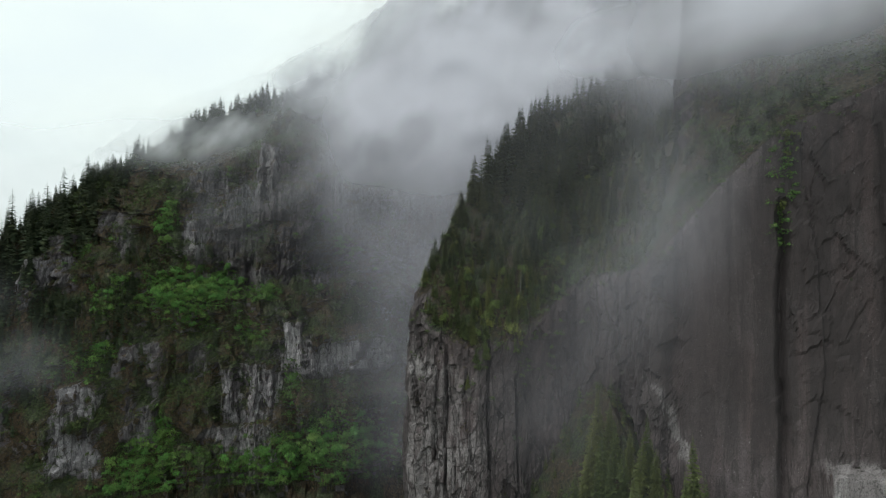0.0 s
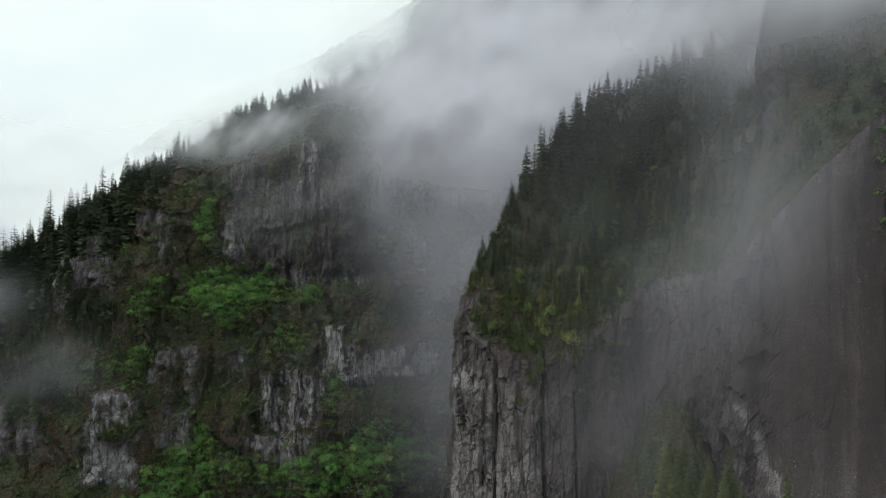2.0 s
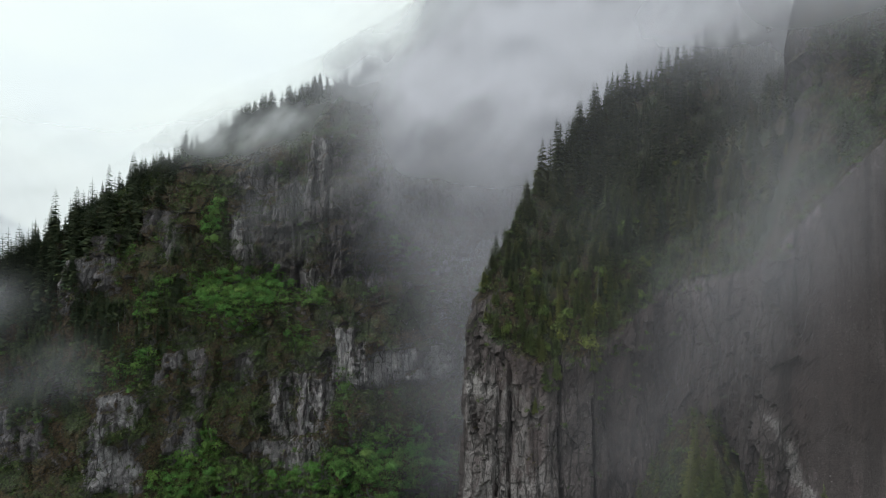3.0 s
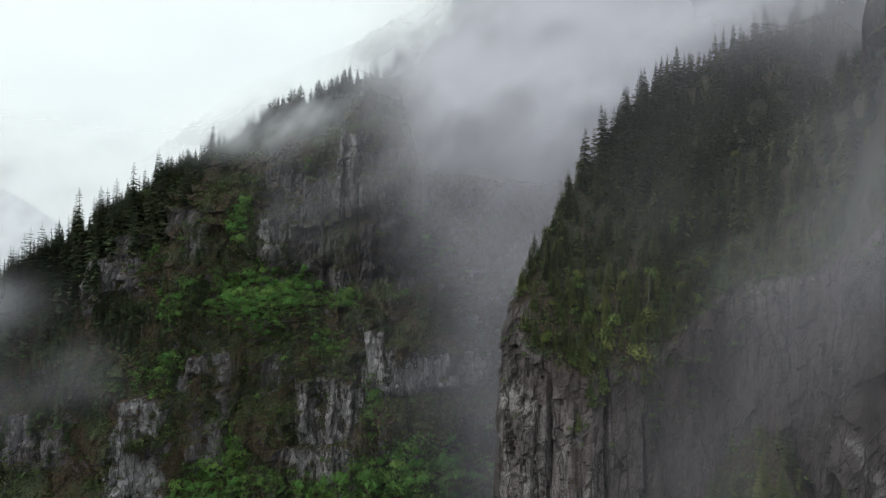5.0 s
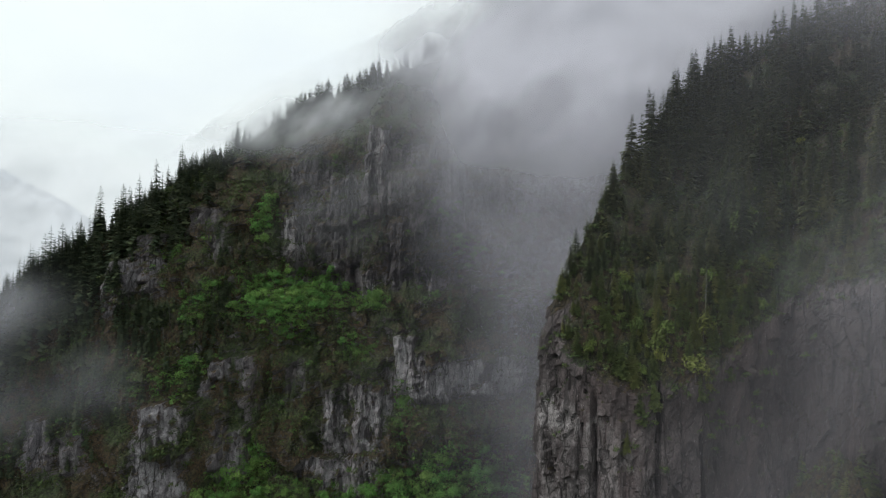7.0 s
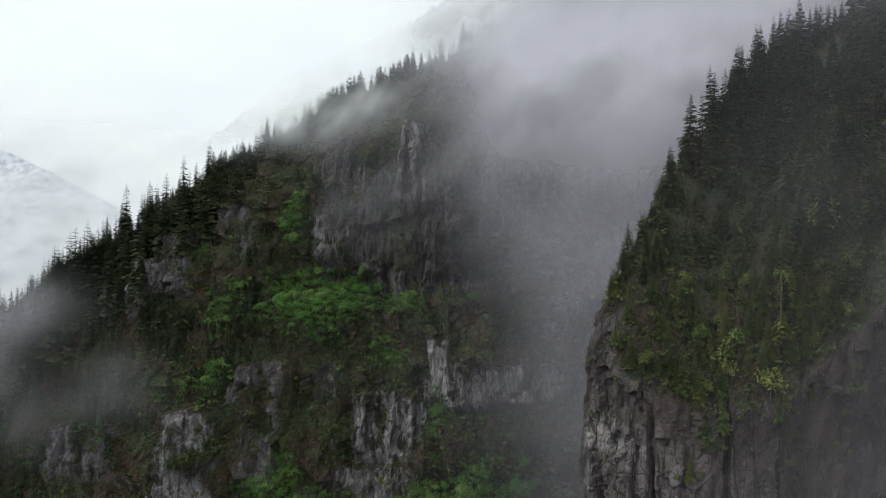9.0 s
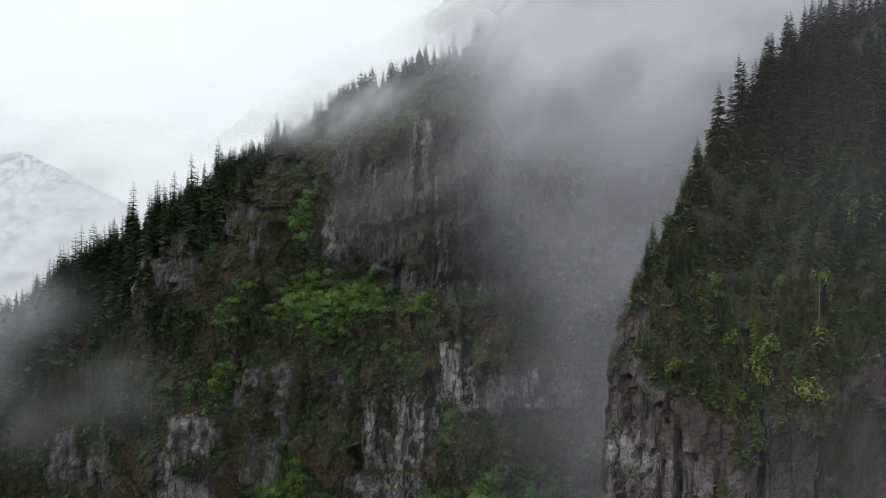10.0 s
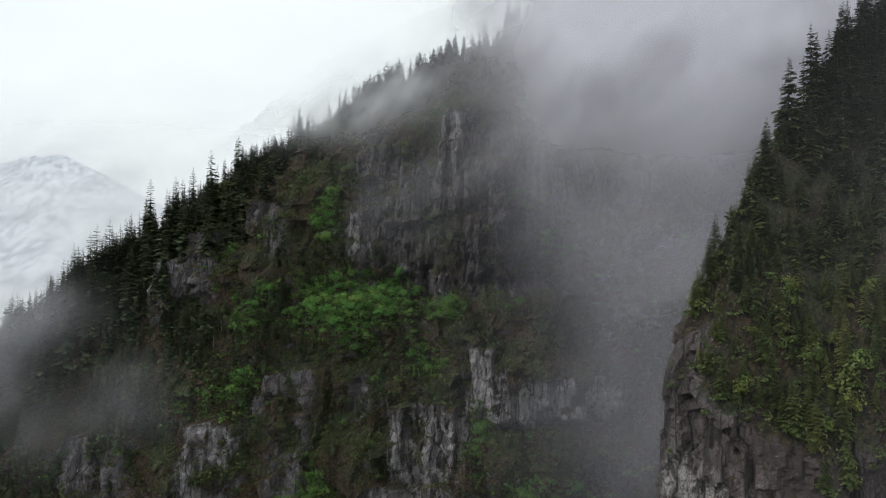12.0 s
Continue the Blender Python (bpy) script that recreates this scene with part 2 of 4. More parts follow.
def vnoise(x, y, z, seed=0):
    """Smooth value noise, 0 to 1."""
    fx, fy, fz = np.floor(x), np.floor(y), np.floor(z)
    ix, iy, iz = fx.astype(np.int64), fy.astype(np.int64), fz.astype(np.int64)
    u, v, w = x - fx, y - fy, z - fz
    u, v, w = u * u * (3 - 2 * u), v * v * (3 - 2 * v), w * w * (3 - 2 * w)
    total = 0.0
    for dx in (0, 1):
        for dy in (0, 1):
            for dz in (0, 1):
                wt = (u if dx else 1 - u) * (v if dy else 1 - v) * (w if dz else 1 - w)
                total = total + wt * lattice(ix + dx, iy + dy, iz + dz, seed)
    return total


def fbm(x, y, z, octaves=4, seed=0, gain=0.5):
    total, amp, norm = 0.0, 1.0, 0.0
    for k in range(octaves):
        total = total + amp * vnoise(x * 2**k, y * 2**k, z * 2**k, seed + k)
        norm += amp
        amp *= gain
    return total / norm


def facets(x, z, seed, tilt=1.0):
    """Broken rock: each cell of a jittered grid is a flat facet with its own depth and tilt."""
    fx, fz = np.floor(x), np.floor(z)
    best, out = np.full(x.shape, 9.0), np.zeros(x.shape)
    for dx in (-1, 0, 1):
        for dz in (-1, 0, 1):
            ix, iz = (fx + dx).astype(np.int64), (fz + dz).astype(np.int64)
            px, pz = fx + dx + lattice(ix, iz, ix * 0, seed), fz + dz + lattice(ix, iz, ix * 0 + 1, seed)
            d = np.abs(x - px) + 0.8 * np.abs(z - pz)
            h = lattice(ix, iz, ix * 0 + 2, seed) - 0.5 + tilt * ((lattice(ix, iz, ix * 0 + 3, seed) - 0.5) * (x - px) + (lattice(ix, iz, ix * 0 + 4, seed) - 0.6) * (z - pz))
            near = d < best
            out, best = np.where(near, h, out), np.where(near, d, best)
    return out


def columns(s, z, width, seed, wobble=0.5):
    """Rock columns of uneven width along s: a value for each and the distance to its border, in widths."""
    q = s / width + wobble * (fbm(s / (width * 3), z / (width * 5), s * 0, 3, seed) - 0.5) * 3
    base = np.floor(q)
    d1, d2, val = np.full(q.shape, 9.0), np.full(q.shape, 9.0), np.zeros(q.shape)
    for k in (-1, 0, 1):
        i = (base + k).astype(np.int64)
        d = np.abs(q - (base + k + lattice(i, i * 0 + 5, i * 0, seed)))
        near = d < d1
        d2 = np.where(near, d1, np.minimum(d2, d))
        val = np.where(near, lattice(i, i * 0 + 9, i * 0, seed), val)
        d1 = np.where(near, d, d1)
    return val, d2 - d1


def ledges(z, phase, height, sharp=0.75):
    """A sawtooth of steps: upright for most of its height, then a shelf."""
    q = z / height + phase * 7.3
    f = q - np.floor(q)
    return np.where(f < sharp, -f / sharp, (f - sharp) / (1 - sharp) - 1) + 0.5


def smooth(a, b, x):
    t = np.clip((x - a) / (b - a), 0, 1)
    return t * t * (3 - 2 * t)


def box_mask(x, z, x0, x1, z0, z1, soft):
    return smooth(x0 - soft, x0 + soft, x) * smooth(x1 + soft, x1 - soft, x) * smooth(z0 - soft, z0 + soft, z) * smooth(z1 + soft, z1 - soft, z)


def blob(x, z, xc, zc, rx, rz):
    return np.exp(-(((x - xc) / rx) ** 2 + ((z - zc) / rz) ** 2))


def grid_normals(P):
    n = np.cross(np.gradient(P, axis=1), np.gradient(P, axis=0))
    n /= np.linalg.norm(n, axis=-1, keepdims=True) + 1e-9
    return n


def grid_object(name, P, material, smooth_shade=False):
    r, c = P.shape[:2]
    idx = np.arange(r * c).reshape(r, c)
    quads = np.stack([idx[:-1, :-1], idx[:-1, 1:], idx[1:, 1:], idx[1:, :-1]], -1).reshape(-1, 4)
    me = bpy.data.meshes.new(name)
    me.vertices.add(r * c)
    me.vertices.foreach_set("co", P.reshape(-1).astype(np.float32))
    me.loops.add(len(quads) * 4)
    me.loops.foreach_set("vertex_index", quads.reshape(-1).astype(np.int32))
    me.polygons.add(len(quads))
    me.polygons.foreach_set("loop_start", np.arange(0, len(quads) * 4, 4, dtype=np.int32))
    me.polygons.foreach_set("use_smooth", np.full(len(quads), smooth_shade))
    me.update(calc_edges=True)
    me.materials.append(material)
    return new(name, me)


def tri_object(name, V, F, material, parent=None):
    me = mesh_of(name, V, F, material)
    ob = new(name, me)
    ob.parent = parent
    return ob


def mesh_of(name, V, F, material):
    V, F = np.asarray(V, np.float32), np.asarray(F, np.int32)
    me = bpy.data.meshes.new(name)
    me.vertices.add(len(V))
    me.vertices.foreach_set("co", V.reshape(-1))
    me.loops.add(F.size)
    me.loops.foreach_set("vertex_index", F.reshape(-1))
    me.polygons.add(len(F))
    me.polygons.foreach_set("loop_start", np.arange(0, F.size, F.shape[1], dtype=np.int32))
    me.update(calc_edges=True)
    me.materials.append(material)
    return me


# ---- the far mountain: a spur whose crest climbs from the valley mist ----
CREST_X = [-520, -440, -395, -372, -341, -327, -297, -222, -135, -60, 30, 150, 250, 340]
CREST_Z = [40, 129, 190, 227, 269, 293, 327, 386, 414, 455, 515, 575, 540, 120]
CREST_Y = [380, 425, 455, 480, 527, 563, 600, 645, 646, 665, 700, 720, 740, 760]
FOOT_X = [-520, -420, -340, -300, -225, -160, -90, 0, 300]
FOOT_Y = [350, 405, 455, 465, 510, 545, 550, 560, 590]
Z0 = 100.0


def ragged(x, z, reach=9.0):
    """Coordinates shaken by noise, so that a patch laid out in them gets a torn outline."""
    return x + reach * 2 * (fbm(x / 11, z / 17, x * 0, 4, 91, 0.6) - 0.5), z + reach * 2 * (fbm(x / 13, z / 11, x * 0, 4, 92, 0.6) - 0.5)


def far_slope(x, z):
    """The mountain's face without its cliffs and hollows."""
    top, yc, yf = np.interp(x, CREST_X, CREST_Z), np.interp(x, CREST_X, CREST_Y), np.interp(x, FOOT_X, FOOT_Y)
    t = (z - Z0) / np.maximum(top - Z0, 20)
    return yf + (yc - yf) * np.interp(t, [-1, 0, 0.17, 0.5, 0.665, 0.78, 0.9, 1], [-0.9, 0, 0.12, 0.30, 0.42, 0.56, 0.72, 1])


# the mountain's bare rocks, high and low: left and right end, foot, head, how proud they stand, how freshly broken
ROCKS_HIGH = [(-157, -141, 316, 363, 9, 0.75), (-138, -116, 300, 328, 4, 0.35), (-206, -197, 266, 294, 4, 0.9), (-194, -184, 262, 290, 4, 0.8), (-178, -169, 250, 262, 3, 0.75),
              (-150, -143, 237, 253, 3, 0.75), (-306, -292, 232, 264, 10, 0.5), (-299, -282, 238, 282, 9, 0.15), (-271, -247, 280, 300, 9, 0.2), (-249, -242, 255, 290, 6, 0.45)]
ROCKS_LOW = [(-125, -108, 168, 213, 10, 1.0), (-107, -95, 171, 205, 8, 1.0), (-97, -42, 176, 197, 8, 1.0), (-170, -132, 134, 180, 8, 0.85), (-270, -248, 112, 172, 9, 0.92),
             (-240, -214, 174, 199, 4, 0.45), (-197, -185, 174, 190, 3, 0.55), (-330, -300, 136, 164, 5, 0.3), (-178, -127, 100, 135, 6, 0.7), (-228, -216, 120, 172, 4, 0.3)]


def bare_rock(x, z):
    """How bare the mountain's rock is, how far its buttresses stand out, how freshly broken they are."""
    near, wide, far = ragged(x, z, 5.0), ragged(x, z, 11.0), ragged(x, z, 15.0)
    cliff = box_mask(*far, -212, -58, 240, 350, 5)
    torn = smooth(0.40, 0.52, fbm(x / 16, x * 0, z / 22, 4, 95, 0.6))
    bare, out, fresh = cliff * (0.3 + 0.7 * torn), 0.0, 0.13 * cliff
    ragged_edge = smooth(0.30, 0.46, fbm(x / 9, x * 0, z / 15, 4, 96, 0.6))
    for x0, x1, z0, z1, proud, worn in ROCKS_HIGH + ROCKS_LOW:
        k = box_mask(*near, x0, x1, z0 - 6, z1, 1.3) * np.clip((z - z0 + 6) / (z1 - z0 + 6), 0, 1) ** 0.8
        soft = box_mask(*wide, x0 - 2, x1 + 2, z0, z1, 5.0) * ragged_edge
        bare, out, fresh = np.maximum(bare, np.maximum(smooth(0.4, 0.9, k) * ragged_edge, soft)), np.maximum(out, k * proud), np.maximum(fresh, soft * worn)
    return np.clip(bare, 0, 1), out, fresh


def far_face(x, z):
    """How far back the mountain's face lies at x across and z up, with its cliff bands, buttresses and benches."""
    top = np.interp(x, CREST_X, CREST_Z)
    t = (z - Z0) / np.maximum(top - Z0, 20)
    fade = smooth(1.0, 0.9, t)
    bare, out = FAR_ROCK[0], FAR_ROCK[1]
    loose = fade * (1 - bare)
    y = far_slope(x, z)
    wob = 34 * (fbm(x / 50, z * 0, z * 0, 3, 3) - 0.5)
    y = y + loose * 7.0 * ledges(z + wob, 0.0, 41.0, 0.66)
    y = y - fade * 28 * (fbm(x / 42, y / 200, z / 150, 4, 11, 0.55) - 0.5)
    # soil-covered ground: lumps and small steps
    y = y - loose * (9 * facets(x / 26 + z / 90, z / 30, 71, 0.8) + 8 * (fbm(x / 11, y / 40, z / 14, 4, 12, 0.55) - 0.5) + 3.0 * facets(x / 7 + z / 40, z / 9 - x / 60, 72))
    # bare rock: upright joints cut it into columns, each broken into steps at its own heights
    lean = x + 0.05 * z
    for width, seed, deep, cut, tall in ((13.0, 21, 6.0, 2.6, 33.0), (5.6, 22, 3.0, 1.4, 14.0), (2.5, 23, 1.2, 0.6, 6.0)):
        c, e = columns(lean, z, width, seed, 0.35)
        y = y - fade * bare * (deep * (c - 0.5) - cut * smooth(0.12, 0.0, e) - 0.5 * deep * ledges(z + 3 * fbm(x / 6, z * 0, z * 0, 2, seed + 40), c, tall, 0.86))
    y = y - fade * bare * 2.0 * facets(x / 9 + z / 30, z / 15 - x / 40, 73, 0.9)
    y = y + 4.5 * box_mask(*ragged(x, z, 3.0), -186, -153, 230, 286, 3)
    y = y - 9 * blob(*ragged(x, z, 6.0), -90, 210, 32, 20) * (1 - bare)
    # a narrow gully winds down the lower slope
    y = y + 7 * smooth(3.0, 0.8, np.abs(x + 210 - 9 * smooth(150, 110, z) + 3 * np.sin(z / 17))) * smooth(202, 192, z)
    return y - fade * out - 0.8 * (fbm(x / 3, y / 30, z / 3, 2, 31) - 0.5)


far_x = np.concatenate([np.arange(-490, -340, 1.6), np.arange(-340, 10, 0.95), np.arange(10, 80, 1.6), np.arange(80, 345, 5.0)])
far_t = np.concatenate([np.linspace(-0.33, 0.0, 24)[:-1], np.linspace(0.0, 1.0, 320)])
X = np.repeat(far_x[None, :], len(far_t), 0)
TOP = np.interp(X, CREST_X, CREST_Z) + 6 * (fbm(X / 20, X * 0, X * 0, 3, 77) - 0.5)
Z = Z0 + (TOP - Z0) * far_t[:, None]
Z = np.where(far_t[:, None] < 0, Z0 + (Z0 + 15) * far_t[:, None] / 0.33, Z)
FAR_ROCK = bare_rock(X, Z)
FAR_FRONT = np.stack([X + 0.6 * (fbm(X / 6, Z * 0 + 9, Z / 9, 2, 55) - 0.5), far_face(X, Z), Z], -1)
back = []
for k in range(1, 15):
    row = FAR_FRONT[-1].copy()
    row[:, 1] += k * 22
    row[:, 2] = row[:, 2] * (1 - (k / 14) ** 1.3) - 15 * k / 14
    back.append(row)
far_P = np.concatenate([FAR_FRONT, np.array(back)])
far_mountain = tagged(grid_object("far_mountain", far_P, ROCK_FAR), "steep grey cliff mountain with mossy ledges, its crest rising into mist", "mountain", kind="structure")
FAR_N = grid_normals(FAR_FRONT)

# ---- the near bluff and the tall wall beside it: one cliff lofted through a few level lines ----
COLS = 14
LINE_FOOT_X = [60, 10, -27, -12, 12, 40, 62, 76, 79, 104, 140, 185, 300, 330]
LINE_FOOT_Y = [540, 420, 346, 338, 333, 337, 350, 342, 322, 292, 282, 270, 235, 560]
LINE_LIP_X = [62, 18, -17, -6, 14, 38, 66, 92, 96, 118, 140, 176, 300, 325]
LINE_LIP_Y = [540, 420, 346, 341, 337, 342, 360, 340, 312, 300, 294, 281, 250, 555]
LINE_LIP_Z = [300, 270, 236, 226, 217, 222, 246, 254, 264, 292, 315, 332, 355, 300]
LINE_MID_X = [64, 22, -14, 0, 20, 42, 78, 105, 105, 122, 142, 180, 300, 322]
LINE_MID_Y = [540, 420, 349, 352, 356, 366, 388, 346, 322, 312, 303, 292, 262, 550]
LINE_MID_Z = [340, 290, 242, 250, 245, 262, 290, 284, 288, 307, 327, 342, 367, 315]
LINE_CREST_X = [80, 40, -8, 7, 31, 56, 165, 121, 117, 135, 150, 195, 300, 318]
LINE_CREST_Y = [540, 430, 353, 376, 408, 459, 482, 362, 330, 322, 325, 320, 300, 545]
LINE_CREST_Z = [345, 305, 254, 284, 316, 348, 404, 328, 320, 335, 350, 368, 400, 340]
LINE_UP_X = [90, 50, 12, 24, 48, 72, 185, 128, 120, 142, 160, 205, 300, 312]
LINE_UP_Y = [545, 450, 376, 400, 440, 490, 505, 366, 336, 345, 350, 345, 330, 548]
LINE_UP_Z = [330, 290, 225, 262, 296, 330, 400, 330, 430, 435, 440, 450, 470, 335]
u_ctrl = np.arange(COLS)
plan = np.cumsum(np.concatenate([[0], np.maximum(np.hypot(np.diff(LINE_LIP_X), np.diff(LINE_LIP_Y)), 14)]))
u = np.interp(np.concatenate([np.linspace(0, plan[2] - 16, 50)[:-1], np.arange(plan[2] - 16, plan[11], 0.8), np.linspace(plan[11], plan[12], 40)[:-1], np.linspace(plan[12], plan[13], 24)]), plan, u_ctrl)


def along(values):
    """A control line drawn out to every column, its corners rounded a little."""
    fine = np.interp(u, u_ctrl, values)
    k = np.ones(9) / 9
    return np.convolve(np.pad(fine, 4, mode="edge"), k, "valid")


foot = np.stack([along(LINE_FOOT_X), along(LINE_FOOT_Y), along([-15.0] * COLS)], -1)
lip = np.stack([along(LINE_LIP_X), along(LINE_LIP_Y), along(LINE_LIP_Z)], -1)
mid = np.stack([along(LINE_MID_X), along(LINE_MID_Y), along(LINE_MID_Z)], -1)
crest = np.stack([along(LINE_CREST_X), along(LINE_CREST_Y), along(LINE_CREST_Z)], -1)
upper = np.stack([along(LINE_UP_X), along(LINE_UP_Y), along(LINE_UP_Z)], -1)
far_back = upper + np.array([20, 160, 0])
far_back[:, 2] = -15
rows, level = [], []
for a, b, n, base in ((foot, lip, 165, 0), (lip, mid, 36, 1), (mid, crest, 84, 2), (crest, upper, 44, 3), (upper, far_back, 8, 4)):
    for k in range(n):
        t = k / n
        if base == 0:
            t = t**0.55
        rows.append(a + (b - a) * t)
        level.append(base + t)
B = np.array(rows)
LEVEL = np.repeat(np.array(level)[:, None], B.shape[1], 1)
UC = np.repeat(u[None, :], B.shape[0], 0)
N = grid_normals(B)
for k in range(3):
    N = (N + np.roll(N, 3, 1) + np.roll(N, -3, 1) + np.roll(N, 3, 0) + np.roll(N, -3, 0)) / 5
N /= np.linalg.norm(N, axis=-1, keepdims=True)
if N[100, 200, 1] > 0:
    N = -N
s_len = np.interp(UC, u_ctrl, plan)
zz = B[..., 2]
fade = smooth(4.6, 3.9, LEVEL) * smooth(0.0, 0.1, LEVEL)
steep = smooth(1.35, 0.95, LEVEL) + smooth(3.0, 3.4, LEVEL) * 0.8
steep = np.maximum(steep, smooth(2.9, 2.5, UC) * smooth(2.2, 1.6, LEVEL))
wall = smooth(7.6, 8.2, UC)
panel = smooth(8.3, 8.7, UC) * smooth(10.1, 9.8, UC)
right_end = smooth(9.9, 10.2, UC)
rough = 1 - 0.93 * panel - 0.7 * right_end
tall, e1 = columns(s_len, zz, 15.0, 102, 0.3)
disp = steep * (2.6 * (tall - 0.5) - (1.3 - 1.1 * wall) * smooth(0.05, 0.0, e1)) * (1 - 0.6 * panel)
thin, e2 = columns(s_len, zz, 5.2, 103, 0.4)
disp += steep * (0.5 * (thin - 0.5) - 0.3 * smooth(0.08, 0.0, e2)) * (1 - 0.75 * wall)
disp += steep * 3.2 * facets(s_len / 12 + zz / 45, zz / 21 - s_len / 36, 111, 1.3) * rough
disp += steep * 1.7 * facets(s_len / 5.0 - zz / 22, zz / 10 + s_len / 16, 112, 1.2) * rough * (1 - 0.4 * wall)
disp += steep * 0.55 * facets(s_len / 2.0 + zz / 9, zz / 3.0 - s_len / 8, 113) * rough
disp += steep * right_end * box_mask(s_len, zz, 0, 999, 215, 340, 10) * (1.0 * facets(s_len / 14 - zz / 24, zz / 26 + s_len / 40, 115, 1.8) + 0.4 * facets(s_len / 6 - zz / 11, zz / 12, 116, 1.8))
disp += 3.0 * (fbm(s_len / 18, zz / 40, B[..., 1] / 60, 4, 104) - 0.5)
disp += (0.4 + 0.6 * (1 - steep)) * (fbm(s_len / 2.5, zz / 3.0, B[..., 1] / 9, 3, 105) - 0.5)
# two deep cracks down the bluff, a bright overhang low on the tall wall, a dark cleft and a slab edge
for crack, wide, top in ((plan[3] + 8, 0.9, 218), (plan[4] + 8, 1.1, 221), (plan[4] + 22, 0.8, 205)):
    lean = crack + 2.5 * (fbm(zz / 25, zz * 0, zz * 0 + crack, 3, 108) - 0.5)
    disp -= 4.0 * smooth(wide, 0.0, np.abs(s_len - lean)) * smooth(top + 3, top - 3, zz)
disp += 7 * box_mask(s_len, zz, plan[10] + 12, plan[11] + 10, 150, 177, 1.5)
cleft_s = s_len + 5 * (fbm(zz / 22, zz * 0, zz * 0, 3, 109) - 0.5)
disp -= 5 * box_mask(cleft_s, zz, plan[10] - 1, plan[10] + 1.5, 120, 285, 1.5)
disp += 3.5 * box_mask(s_len, zz, plan[8] - 4, plan[8] + 6, 150, 262, 2.0)
disp = disp * (1 - 0.45 * smooth(9, 2, np.abs(s_len - plan[2])))
CLIFF = B + N * (disp * fade)[..., None]
# the tower's edge is broken, not cut
broken = smooth(2.6, 3.2, LEVEL) * smooth(4.9, 4.2, LEVEL) * smooth(6.9, 7.5, UC) * smooth(9.8, 9.0, UC)
CLIFF[..., 0] += broken * (16 * (fbm(zz / 16, zz * 0, zz * 0, 4, 131, 0.6) - 0.5) + 5 * ledges(zz, 0.2, 31.0))
near_cliff = tagged(grid_object("near_cliff", CLIFF, ROCK_NEAR), "fractured dark grey cliff bluff beside a tall smooth rock wall", "cliff", kind="structure")
CLIFF_N = grid_normals(CLIFF)
if CLIFF_N[100, 200, 1] > 0:
    CLIFF_N = -CLIFF_N
if FAR_N[100, 200, 1] > 0:
    FAR_N = -FAR_N


def mask_on(ob, name, values):
    at = ob.data.attributes.new(name, "FLOAT", "POINT")
    at.data.foreach_set("value", np.clip(values, 0, 1).ravel().astype(np.float32))


# where pale rock is bared and where soil lies
far_bare, far_fresh = (np.concatenate([m, np.zeros((len(back), m.shape[1]))]) for m in (FAR_ROCK[0], FAR_ROCK[2]))
mask_on(far_mountain, "fresh", far_fresh)
mask_on(far_mountain, "soil", 1 - far_bare)
slab = box_mask(*ragged(far_P[..., 0], far_P[..., 2], 6.0), -188, -152, 232, 288, 4)
mask_on(far_mountain, "wet", 0.55 * slab)
mask_on(far_mountain, "smooth", slab)
scar = np.abs(CLIFF[..., 0] + 5 * (fbm(s_len / 3, zz / 4, zz * 0, 3, 93) - 0.5) - np.interp(CLIFF[..., 2], [150, 180, 196, 206, 211], [108, 104, 98, 92, 84]))
cliff_fresh = (1.4 * smooth(2.4, 0.8, scar) * smooth(7.5, 7.7, UC) * smooth(9.6, 9.3, UC) * smooth(172, 178, CLIFF[..., 2]) * smooth(213, 210, CLIFF[..., 2]) + 0.95 * box_mask(s_len, CLIFF[..., 2], plan[10] + 12, plan[11] + 10, 158, 180, 2.5)
               + 0.9 * smooth(2.0, 2.2, UC) * smooth(3.9, 3.5, UC) * smooth(0.97, 0.9, LEVEL) * box_mask(s_len, CLIFF[..., 2], 0, plan[12], 205, 216, 3)
               + (0.40 + 0.35 * smooth(195, 170, CLIFF[..., 2])) * smooth(2.1, 2.3, UC) * smooth(4.6, 3.8, UC) * smooth(1.0, 0.9, LEVEL))
mask_on(near_cliff, "fresh", cliff_fresh)
# seeping water stains the tall wall in long streaks
mask_on(near_cliff, "wet", np.maximum(smooth(8.6, 9.1, UC), 0.8 * smooth(4.6, 5.4, UC)) * smooth(1.0, 0.95, LEVEL) * (0.8 + 0.2 * smooth(9.8, 10.1, UC)) * smooth(170, 200, CLIFF[..., 2]))
mask_on(near_cliff, "smooth", np.maximum(panel, 0.6 * right_end))
mask_on(near_cliff, "soil", smooth(0.98, 1.2, LEVEL) * smooth(3.9, 3.5, LEVEL) * np.maximum(smooth(2.5, 3.0, UC), smooth(1.7, 2.2, LEVEL)))

# ---- a wooded fan of debris at the foot of the gully ----
tx, ty = np.meshgrid(np.linspace(10, 200, 120), np.concatenate([np.linspace(60, 240, 30)[:-1], np.linspace(240, 366, 90)]))
talus_z = np.minimum(190 - (330 - ty) * 0.73, 200) - np.where(tx > 84, 0.9, 1.5) * np.abs(tx - 84 + (ty - 300) * 0.15) + 6 * (fbm(tx / 9, ty / 9, tx * 0, 4, 151) - 0.5)
talus_z = np.maximum(talus_z, -15)
TALUS = np.stack([tx, ty, talus_z], -1)
gully_talus = tagged(grid_object("gully_talus", TALUS, ROCK_NEAR), "mossy fan of broken rock in the gully", "slope", kind="structure")
mask_on(gully_talus, "fresh", talus_z * 0)
mask_on(gully_talus, "soil", talus_z * 0 + 1)
TALUS_N = grid_normals(TALUS)
if TALUS_N[50, 50, 2] < 0:
    TALUS_N = -TALUS_N

